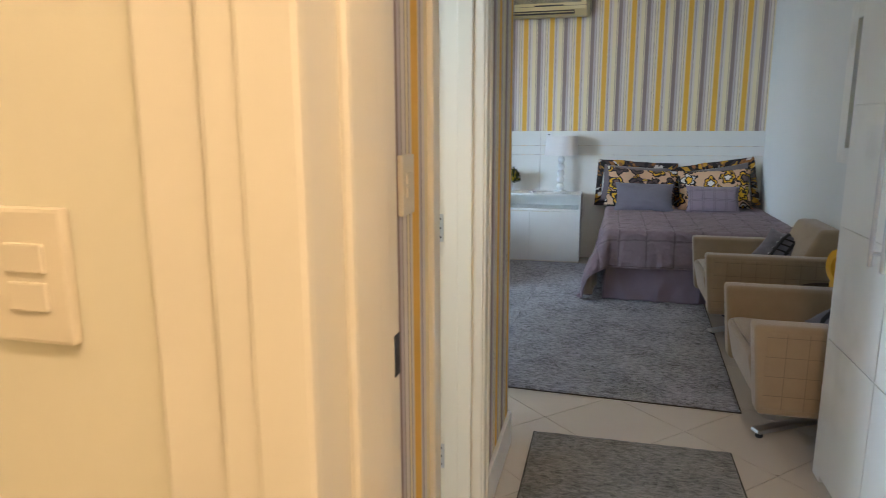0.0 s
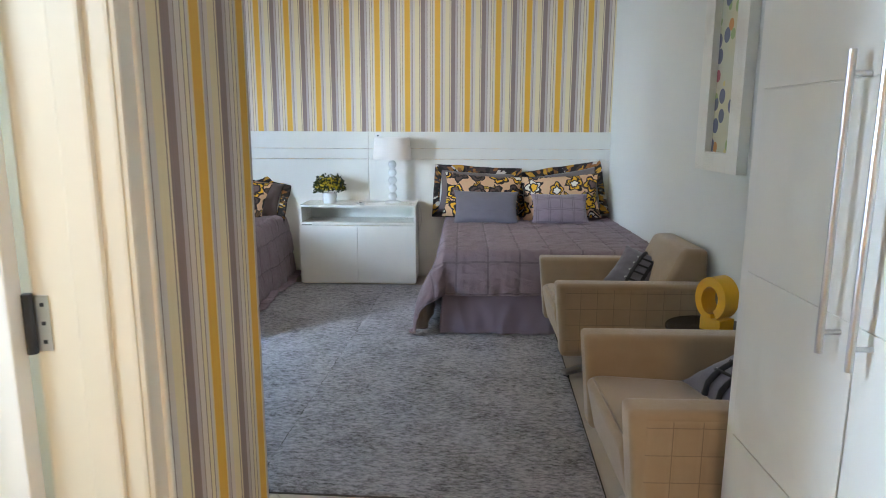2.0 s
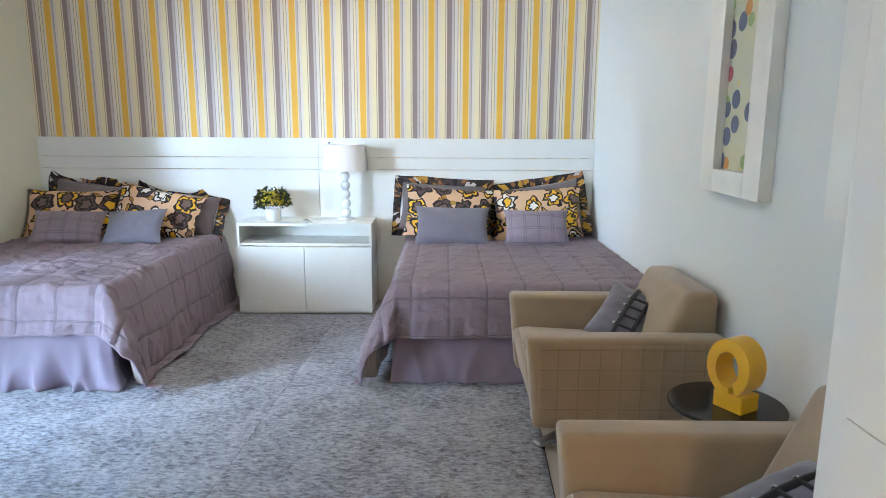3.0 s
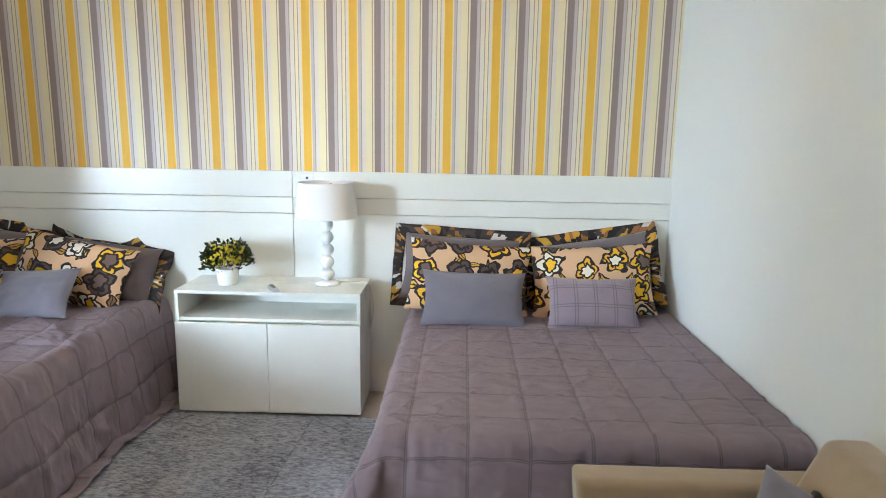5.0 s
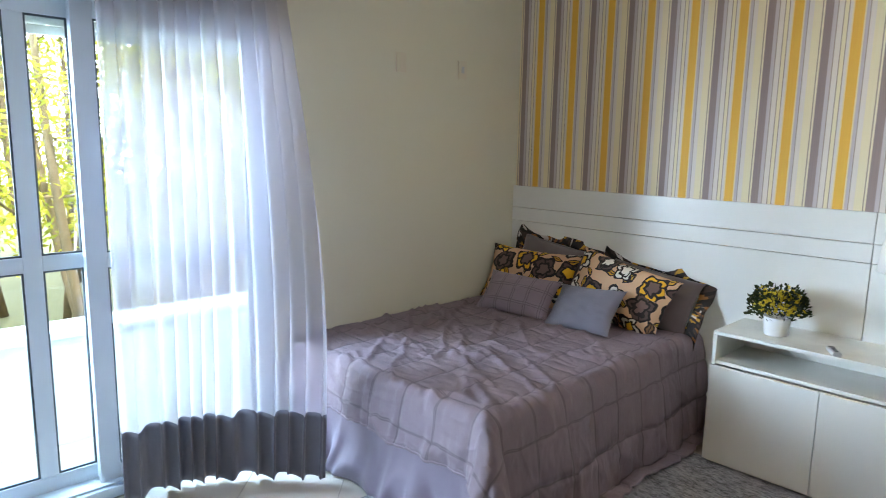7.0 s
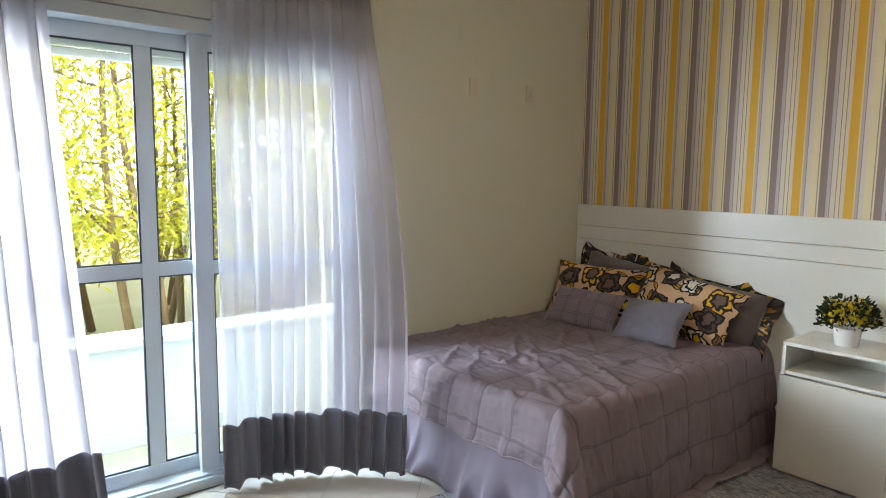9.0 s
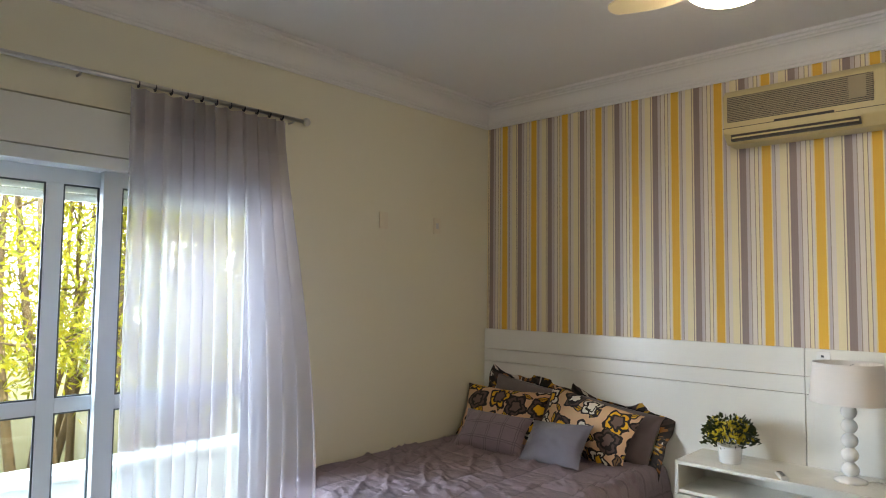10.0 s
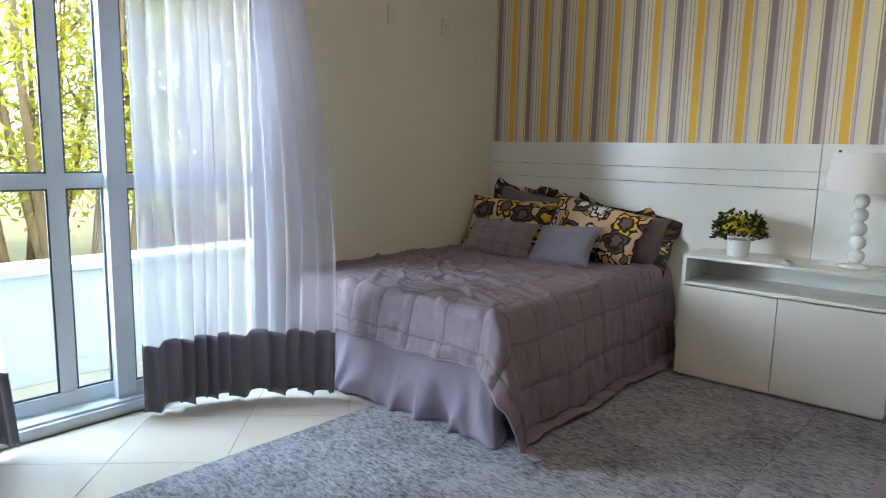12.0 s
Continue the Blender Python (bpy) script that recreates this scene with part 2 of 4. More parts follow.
def foliage(name, a, b):
    m, t, s = material(name, 0.55)
    g = t.nodes.new("ShaderNodeNewGeometry")
    col = mixed(t, g.outputs["Random Per Island"], a, b)
    t.links.new(col, s.inputs["Base Color"])
    tl = t.nodes.new("ShaderNodeBsdfTranslucent")
    t.links.new(col, tl.inputs["Color"])
    mx = t.nodes.new("ShaderNodeMixShader")
    mx.inputs[0].default_value = 0.5
    t.links.new(s.outputs[0], mx.inputs[1])
    t.links.new(tl.outputs[0], mx.inputs[2])
    t.links.new(mx.outputs[0], t.nodes["Material Output"].inputs["Surface"])
    return m


WALL_CREAM = plain("cream_wall_paint", (0.71, 0.68, 0.54), (0.75, 0.72, 0.58), 0.7, scale=1.5, fine=260, bump=0.06)
WALL_WHITE = plain("white_wall_paint", (0.69, 0.71, 0.68), (0.74, 0.755, 0.725), 0.7, scale=1.5, fine=260, bump=0.06)
CEILING = plain("ceiling_paint", (0.74, 0.73, 0.71), (0.78, 0.77, 0.75), 0.8, scale=1.2, fine=200, bump=0.04)
STRIPES_X, STRIPES_Y = striped("striped_wallpaper", 0, 2.9495), striped("striped_wallpaper_side", 1, 0.212)
LACQUER = plain("white_lacquer", (0.765, 0.76, 0.70), (0.80, 0.795, 0.735), 0.28, scale=2, fine=60, bump=0.012)
DOOR_PAINT = plain("white_door_paint", (0.78, 0.77, 0.72), (0.81, 0.80, 0.76), 0.42, scale=2, fine=90, bump=0.03)
CASING = plain("cream_casing_paint", (0.76, 0.72, 0.60), (0.79, 0.75, 0.64), 0.45, scale=2, fine=90, bump=0.03)
TILE = plain("beige_porcelain_tile", (0.60, 0.53, 0.44), (0.66, 0.59, 0.50), 0.16, scale=5, fine=40, bump=0.01)
GROUT = plain("grout", (0.33, 0.28, 0.23), (0.38, 0.33, 0.27), 0.9, fine=200, bump=0.2)
RUG = pile("grey_rug_pile", (0.035, 0.035, 0.042), (0.45, 0.45, 0.495), 48.0)
MAT = pile("greige_mat_pile", (0.04, 0.037, 0.032), (0.30, 0.28, 0.245), 50)
RUG_EDGE = plain("dark_rug_binding", (0.06, 0.055, 0.05), (0.08, 0.075, 0.07), 0.9)
SPREAD = cloth("mauve_quilted_cotton", (0.205, 0.153, 0.182), (0.295, 0.224, 0.255), rough=0.58, lines=(0.205, 0.205, 0.0035, 0.0024), sheen=0.06, mark=0.62, crinkle=16.0)
LINING = cloth("pale_beige_lining", (0.34, 0.29, 0.26), (0.40, 0.34, 0.31))
SKIRT = cloth("mauve_skirt_cotton", (0.19, 0.15, 0.20), (0.25, 0.20, 0.26), rough=0.6)
GREY_CLOTH = cloth("slate_grey_cotton", (0.15, 0.138, 0.168), (0.19, 0.175, 0.205))
SHAM_CLOTH = cloth("taupe_grey_cotton", (0.14, 0.11, 0.115), (0.18, 0.145, 0.15))
PLAID = cloth("lavender_plaid_cotton", (0.235, 0.18, 0.215), (0.28, 0.22, 0.255), lines=(0.10, 0.105, 0.007, 0.0024), mark=0.6)
FLORAL, BANDED = floral("floral_print"), banded("block_print_border")
SUEDE = cloth("tan_suede", (0.29, 0.205, 0.12), (0.40, 0.295, 0.18), 0.9, 600, sheen=0.5)
QUILT = cloth("quilted_tan_suede", (0.29, 0.205, 0.12), (0.40, 0.295, 0.18), 0.9, 600, lines=(0.083, 0.083, 0.0, 0.0015), sheen=0.5, mark=0.5)
CHROME = plain("brushed_steel", (0.55, 0.55, 0.55), (0.62, 0.62, 0.62), 0.3, 1.0)
DARK_METAL = plain("dark_blue_grey_metal", (0.05, 0.055, 0.07), (0.07, 0.075, 0.09), 0.35, 0.7)
BLACK_GLASS = plain("black_glass", (0.008, 0.008, 0.009), (0.012, 0.012, 0.013), 0.04)
YELLOW = plain("yellow_lacquer", (0.80, 0.42, 0.004), (0.84, 0.46, 0.006), 0.3, scale=3, fine=50, bump=0.02)
AC_PLASTIC = plain("yellowed_plastic", (0.52, 0.42, 0.20), (0.57, 0.47, 0.24), 0.4)
AC_DARK = plain("dark_slot", (0.03, 0.025, 0.02), (0.05, 0.04, 0.03), 0.6)
AC_GRILLE = plain("grille_plastic", (0.27, 0.22, 0.13), (0.32, 0.26, 0.16), 0.5)
FAN_CREAM = plain("cream_fan_blade", (0.68, 0.58, 0.34), (0.72, 0.62, 0.38), 0.5)
GLOBE = glowing("lit_opal_glass", (1.0, 0.86, 0.66), 22.0)
ALU = plain("pale_blue_grey_aluminium", (0.64, 0.70, 0.74), (0.69, 0.75, 0.79), 0.32)
ALU_DARK = plain("dark_window_gasket", (0.05, 0.07, 0.08), (0.07, 0.09, 0.10), 0.5)
GLASS = glass("window_glass")
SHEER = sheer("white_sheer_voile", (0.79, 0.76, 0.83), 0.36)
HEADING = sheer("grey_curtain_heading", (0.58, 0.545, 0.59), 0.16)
# same voile as SHEER, greyed so the still curtain's shade sits in its colour
SHADED_VOILE = sheer("gathered_shaded_voile", (0.60, 0.56, 0.61), 0.10)
HEM = cloth("slate_curtain_hem", (0.16, 0.155, 0.195), (0.21, 0.205, 0.25))
CERAMIC = plain("white_ceramic", (0.82, 0.82, 0.80), (0.85, 0.85, 0.83), 0.22, bump=0.01)
SHADE = cloth("ivory_lampshade_linen", (0.84, 0.81, 0.77), (0.87, 0.84, 0.80), lines=None)
PLASTIC = plain("ivory_plastic", (0.70, 0.64, 0.50), (0.73, 0.67, 0.53), 0.4)
GREY_PLASTIC = plain("pale_grey_plastic", (0.55, 0.55, 0.54), (0.6, 0.6, 0.59), 0.4)
CABLE = plain("pale_cable", (0.60, 0.58, 0.54), (0.64, 0.62, 0.58), 0.5)
BLACK_STRAP = plain("black_strap", (0.015, 0.015, 0.018), (0.025, 0.025, 0.03), 0.6)
ART_PAPER, art_tree, art_bsdf = material("collage_print", 0.5)
PARAPET = plain("white_parapet_render", (0.62, 0.62, 0.60), (0.69, 0.69, 0.67), 0.8, scale=2, fine=80, bump=0.15)
PATIO = plain("sandy_patio_tile", (0.55, 0.47, 0.36), (0.62, 0.54, 0.43), 0.5)
BARK = plain("brown_bark", (0.13, 0.085, 0.045), (0.22, 0.15, 0.08), 0.9, scale=8, fine=60, bump=0.5)
LEAVES = foliage("yellow_green_leaves", (0.62, 0.53, 0.035), (0.26, 0.30, 0.03))
POT_LEAVES = foliage("small_dark_leaves", (0.025, 0.04, 0.012), (0.05, 0.06, 0.015))
PETALS = foliage("yellow_petals", (0.70, 0.52, 0.02), (0.80, 0.66, 0.05))
LAWN = plain("garden_ground", (0.10, 0.12, 0.04), (0.26, 0.24, 0.12), 0.95, scale=2, fine=30, bump=0.4)
# emission stands in for a bright sky and also lights the room
GLOWING_DISTANCE = glowing("glowing_distance_panel", (0.88, 0.94, 1.0), 4.5)
v = node(art_tree, "ShaderNodeTexVoronoi", Scale=11.0, Randomness=0.8)
art_tree.links.new(coords(art_tree), v.inputs["Vector"])
art_sep = art_tree.nodes.new("ShaderNodeSeparateXYZ")
art_tree.links.new(v.outputs["Color"], art_sep.inputs[0])
blobs = ramp(art_tree, [(0, (0.55, 0.25, 0.06)), (0.2, (0.62, 0.56, 0.22)), (0.4, (0.10, 0.07, 0.07)), (0.52, (0.30, 0.40, 0.16)), (0.68, (0.40, 0.10, 0.12)), (0.8, (0.12, 0.14, 0.22))], art_sep.outputs[0], True)
paper = ramp(art_tree, [(0.3, (0.52, 0.56, 0.46)), (0.7, (0.62, 0.55, 0.30))], noisy(art_tree, 3.0, coords(art_tree)))
art_tree.links.new(mixed(art_tree, maths(art_tree, "LESS_THAN", v.outputs["Distance"], 0.42), paper, blobs), art_bsdf.inputs["Base Color"])


# ---- mesh helpers ----
def link(name, bm, mat, parent=None, label="", smooth=False):
    me = bpy.data.meshes.new(name)
    bm.normal_update()
    bm.to_mesh(me)
    bm.free()
    for mm in mat if isinstance(mat, (list, tuple)) else [mat]:
        me.materials.append(mm)
    if smooth:
        for p in me.polygons:
            p.use_smooth = True
    ob = new(name, me)
    if parent:
        ob.parent = parent
    if label:
        ob["label"] = label
    return ob


part = link


def thing(name, label, category, place=(0, 0, 0), turn=0, group=""):
    ob = new(name)
    ob.empty_display_size = 0.1
    ob.matrix_world = pose(*place, 0, 0, turn)
    return tagged(ob, label, category, group)


def box(bm, x0, x1, y0, y1, z0, z1, bevel=0.0, seg=2):
    g = bmesh.ops.create_cube(bm, size=1.0)["verts"]
    for q in g:
        q.co = Vector((x0 + (x1 - x0) * (q.co.x + 0.5), y0 + (y1 - y0) * (q.co.y + 0.5), z0 + (z1 - z0) * (q.co.z + 0.5)))
    if bevel:
        edges = list({e for q in g for e in q.link_edges})
        bmesh.ops.bevel(bm, geom=edges, offset=bevel, segments=seg, affect="EDGES", profile=0.6)
    return bm


def boxes(*rows, bevel=0.0):
    bm = bmesh.new()
    for r in rows:
        box(bm, *r, bevel=bevel)
    return bm


def lathe(profile, steps=32):
    """A turned body from rows of radius and height."""
    bm = bmesh.new()
    rings = [[bm.verts.new((r * math.cos(2 * math.pi * k / steps), r * math.sin(2 * math.pi * k / steps), z)) for k in range(steps)] for r, z in profile]
    for a, b in zip(rings, rings[1:]):
        for k in range(steps):
            bm.faces.new((a[k], a[(k + 1) % steps], b[(k + 1) % steps], b[k]))
    bm.faces.new(rings[0][::-1])
    bm.faces.new(rings[-1])
    return bm


def tube(points, radius, sides=8):
    """A round bar along the points."""
    bm = bmesh.new()
    pts = [Vector(p) for p in points]
    rings = []
    for i, p in enumerate(pts):
        d = (pts[min(i + 1, len(pts) - 1)] - pts[max(i - 1, 0)]).normalized()
        a = d.orthogonal().normalized() if not rings else (last - d * last.dot(d)).normalized()
        last, b = a, d.cross(a)
        r = radius[i] if isinstance(radius, (list, tuple)) else radius
        rings.append([bm.verts.new(p + r * (math.cos(2 * math.pi * k / sides) * a + math.sin(2 * math.pi * k / sides) * b)) for k in range(sides)])
    for a, b in zip(rings, rings[1:]):
        for k in range(sides):
            bm.faces.new((a[k], a[(k + 1) % sides], b[(k + 1) % sides], b[k]))
    bm.faces.new(rings[0][::-1])
    bm.faces.new(rings[-1])
    return bm


def sheet(name, rows, uvs, mats, parent=None, thick=0.0, pick=None, label=""):
    """A cloth from a grid of places and its UV in metres; pick(i, j) gives the slot of a face."""
    nj, ni = len(rows), len(rows[0])
    faces = [(j * ni + i, j * ni + i + 1, (j + 1) * ni + i + 1, (j + 1) * ni + i) for j in range(nj - 1) for i in range(ni - 1)]
    me = bpy.data.meshes.new(name)
    me.from_pydata([p for r in rows for p in r], [], faces)
    flat = [u for r in uvs for u in r]
    layer = me.uv_layers.new(name="cloth")
    layer.data.foreach_set("uv", [c for f in faces for k in f for c in flat[k]])
    for mm in mats:
        me.materials.append(mm)
    for n, p in enumerate(me.polygons):
        p.use_smooth = True
        if pick:
            p.material_index = pick(n % (ni - 1), n // (ni - 1))
    me.update()
    ob = new(name, me)
    if parent:
        ob.parent = parent
    if label:
        ob["label"] = label
    if thick:
        mod = ob.modifiers.new("thickness", "SOLIDIFY")
        mod.thickness, mod.offset = thick, 0
    return ob


def structure(name, bm, mat, label="", category=""):
    return tagged(link(name, bm, mat), label, category, kind="structure")


# ---- the setting ----
TOP = 3.0
structure("floor", boxes((-2.65, 2.05, -1.2, 8.1, -0.2, -0.004)), GROUT, "pale grouted floor under beige porcelain tiles", "floor")
structure("ceiling", boxes((-2.65, 2.05, -1.2, 8.1, TOP, TOP + 0.2)), CEILING, "plain matt white plaster ceiling", "ceiling")
structure("wall_north", boxes((-2.65, 2.05, 7.945, 8.1, -0.004, TOP)), STRIPES_X, "wall papered in yellow, brown and grey stripes", "wall")
structure("wall_east", boxes((1.888, 2.05, -1.2, 7.945, -0.004, TOP)), WALL_WHITE, "plain cool white painted wall", "wall")
structure("wall_west", boxes((-2.65, -2.45, 6.03, 7.945, -0.004, TOP), (-2.65, -2.45, 3.5, 4.0, -0.004, TOP), (-2.65, -2.45, 4.0, 6.03, 2.42, TOP), (-2.65, -2.45, 1.65, 2.0, -0.004, TOP), (-2.65, -2.45, 2.8, 3.5, -0.004, TOP), (-2.65, -2.45, 2.0, 2.8, -0.004, 1.2), (-2.65, -2.45, 2.0, 2.8, 2.1, TOP)), WALL_CREAM, "plain cream painted wall beside the balcony window", "wall")
structure("wall_south", boxes((-2.45, -0.09, 3.5, 3.66, -0.004, TOP)), WALL_CREAM, "plain cream painted wall", "wall")
structure("wall_corridor", boxes((-0.09, 0.06, 1.85, 2.44, -0.004, TOP), (-0.09, 0.06, 3.05, 3.66, -0.004, TOP), (-0.09, 0.06, 2.44, 3.05, 2.1, TOP)), STRIPES_Y, "corridor wall papered in yellow, brown and grey stripes", "wall")
structure("wall_entry", boxes((-1.0, 0.205, 1.47, 1.65, -0.004, TOP), (-0.09, 0.152, 1.652, 1.847, -0.004, TOP), (1.06, 1.888, 1.47, 1.65, -0.004, TOP), (0.215, 1.06, 1.47, 1.65, 2.12, TOP), (-2.65, -1.0, 1.47, 1.65, -0.004, TOP)), WALL_CREAM, "cream painted wall round the entry door", "wall")
structure("wall_hall", boxes((-1.15, -1.0, -1.2, 1.47, -0.004, TOP), (-1.0, 1.888, -1.2, -1.05, -0.004, TOP)), WALL_CREAM, "plain cream hall wall", "wall")


def casing(name, frame_rows, label, mat):
    return structure(name, boxes(*frame_rows, bevel=0.006), mat, label, "door casing")


# lining, stops and mouldings of the two doorways
casing("trim_entry", [(0.200, 0.226, 1.465, 1.655, 0, 2.1), (1.04, 1.06, 1.465, 1.655, 0, 2.1), (0.215, 1.06, 1.465, 1.655, 2.1, 2.12),
    (0.225, 0.236, 1.53, 1.60, 0, 2.09), (0.15, 0.170, 1.655, 1.852, 0, 2.1), (0.063, 0.15, 1.838, 1.852, 0, 2.17), (1.05, 1.13, 1.648, 1.664, 0, 2.17),
    (0.088, 0.225, 1.456, 1.47, 0, 2.2), (0.152, 0.232, 1.444, 1.458, 0, 2.2), (0.186, 0.238, 1.438, 1.448, 0, 2.2), (1.05, 1.13, 1.452, 1.47, 0, 2.17), (0.145, 1.13, 1.452, 1.47, 2.11, 2.19)], "cream moulded entry door frame", CASING)
casing("trim_bathroom", [(-0.095, 0.066, 3.03, 3.052, 0, 2.08), (-0.095, 0.066, 2.438, 2.46, 0, 2.08), (-0.095, 0.066, 2.438, 3.052, 2.08, 2.102),
    (0.058, 0.074, 3.035, 3.095, 0, 2.14), (0.062, 0.08, 3.08, 3.098, 0, 2.14), (0.058, 0.074, 2.395, 2.452, 0, 2.14), (0.058, 0.074, 2.395, 3.095, 2.085, 2.142), (-0.02, 0.03, 3.018, 3.034, 0, 2.08)], "cream moulded bathroom door frame", CASING)
tagged(link("strike_plate", boxes((0.160, 0.1715, 1.826, 1.846, 1.045, 1.105), bevel=0.001), DARK_METAL), "dark metal strike plate on the entry door frame", "strike plate")

# baseboards
structure("baseboard", boxes((0.058, 0.076, 3.1, 3.674, 0, 0.15), (0.058, 0.076, 1.665, 2.394, 0, 0.15), (-2.45, 0.076, 3.658, 3.676, 0, 0.15), (1.872, 1.89, 3.72, 7.9, 0, 0.12), (-2.452, -2.434, 6.04, 7.9, 0, 0.12), bevel=0.004), DOOR_PAINT, "white painted baseboard", "baseboard")


def crown_profile():
    """Depth out from the wall and height of a stepped cornice."""
    rows = [(0.0, 2.845), (0.012, 2.845), (0.014, 2.858), (0.024, 2.862), (0.026, 2.872)]
    rows += [(0.03 + 0.075 * (1 - math.cos(a)), 2.874 + 0.085 * math.sin(a)) for a in [k * math.pi / 16 for k in range(9)]]
    return rows + [(0.112, 2.966), (0.122, 2.968), (0.124, 2.982), (0.14, 2.984), (0.142, 3.0), (0.0, 3.0)]


def cornice():
    bm = bmesh.new()
    loops = []
    for d, z in crown_profile():
        loops.append([bm.verts.new(p) for p in ((-2.45 + d, 3.66 + d, z), (1.888 - d, 3.66 + d, z), (1.888 - d, 7.945 - d, z), (-2.45 + d, 7.945 - d, z))])
    for a, b in zip(loops, loops[1:]):
        for k in range(4):
            if k != 0:
                bm.faces.new((a[k], a[(k + 1) % 4], b[(k + 1) % 4], b[k]))
    return bm


structure("trim_cornice", cornice(), CEILING, "white stepped plaster cornice under the ceiling", "cornice")

# ---- window, shutter box and balcony ----
win = structure("window_1", boxes((-2.65, -2.45, 4.0, 4.03, 0.0, 2.2), (-2.65, -2.45, 6.0, 6.03, 0.0, 2.2), (-2.65, -2.45, 4.03, 6.0, 0.0, 0.05), (-2.63, -2.47, 4.03, 6.0, 0.05, 0.062), (-2.65, -2.45, 4.03, 6.0, 2.14, 2.2), bevel=0.004), ALU, "pale aluminium sliding balcony window with roller shutter", "window")
structure("trim_shutter_box", boxes((-2.65, -2.446, 4.0, 6.03, 2.205, 2.412)), WALL_WHITE, "white painted roller shutter box", "shutter box")
part("shutter", boxes(*[(-2.645, -2.628, 4.03, 6.0, z, z + 0.038) for z in (2.0, 2.04, 2.08, 2.12)], bevel=0.004), LACQUER, win, "white roller shutter slats, drawn up")


def sash(name, x, y0, y1, stile0, stile1, mids=()):
    p = part(name, boxes((x - 0.02, x + 0.02, y0, y0 + stile0, 0.06, 2.14), (x - 0.02, x + 0.02, y1 - stile1, y1, 0.06, 2.14), (x - 0.02, x + 0.02, y0 + stile0, y1 - stile1, 0.06, 0.13), (x - 0.02, x + 0.02, y0 + stile0, y1 - stile1, 2.07, 2.14),
        *[(x - 0.018, x + 0.018, a, b, 0.13, 2.07) for a, b in mids], bevel=0.003), ALU, win)
    spans = [y0 + stile0] + [q for a, b in mids for q in (a, b)] + [y1 - stile1]
    for a, b in zip(spans[::2], spans[1::2]):
        part("rail", boxes((x - 0.019, x + 0.019, a, b, 1.035, 1.10), bevel=0.003), ALU, p)
        for z0, z1 in ((0.13, 1.035), (1.10, 2.07)):
            g = part("pane", boxes((x - 0.003, x + 0.003, a, b, z0, z1)), GLASS, p, "clear glass pane")
            g.visible_shadow = False
            part("gasket", boxes((x + 0.004, x + 0.012, a, a + 0.008, z0, z1), (x + 0.004, x + 0.012, b - 0.008, b, z0, z1), (x + 0.004, x + 0.012, a, b, z0, z0 + 0.008), (x + 0.004, x + 0.012, a, b, z1 - 0.008, z1)), ALU_DARK, p)


sash("inner_sash", -2.52, 5.18, 6.0, 0.085, 0.07)
sash("outer_sash", -2.59, 4.03, 5.27, 0.07, 0.08, ((4.965, 5.035),))

structure("pavement_balcony", boxes((-3.45, -2.65, 1.0, 9.5, -0.2, -0.02)), PATIO, "sandy tiled balcony floor outside the window", "balcony floor")
structure("wall_parapet", boxes((-3.4, -3.22, 1.0, 9.5, -0.02, 0.56), (-3.44, -3.18, 1.0, 9.5, 0.56, 0.60), (-3.22, -3.205, 1.0, 9.5, -0.02, 0.08), bevel=0.005), PARAPET, "low white rendered balcony parapet", "parapet")
structure("ground", boxes((-60, -3.45, -40, 50, -0.6, -0.4)), LAWN, "garden ground beyond the balcony", "ground")
# added glowing panel that whitens the view between the trees
structure("backdrop", boxes((-30.2, -30, -35, 45, -0.4, 26)), GLOWING_DISTANCE, "glowing panel standing in for bright distance behind the garden trees", "backdrop")


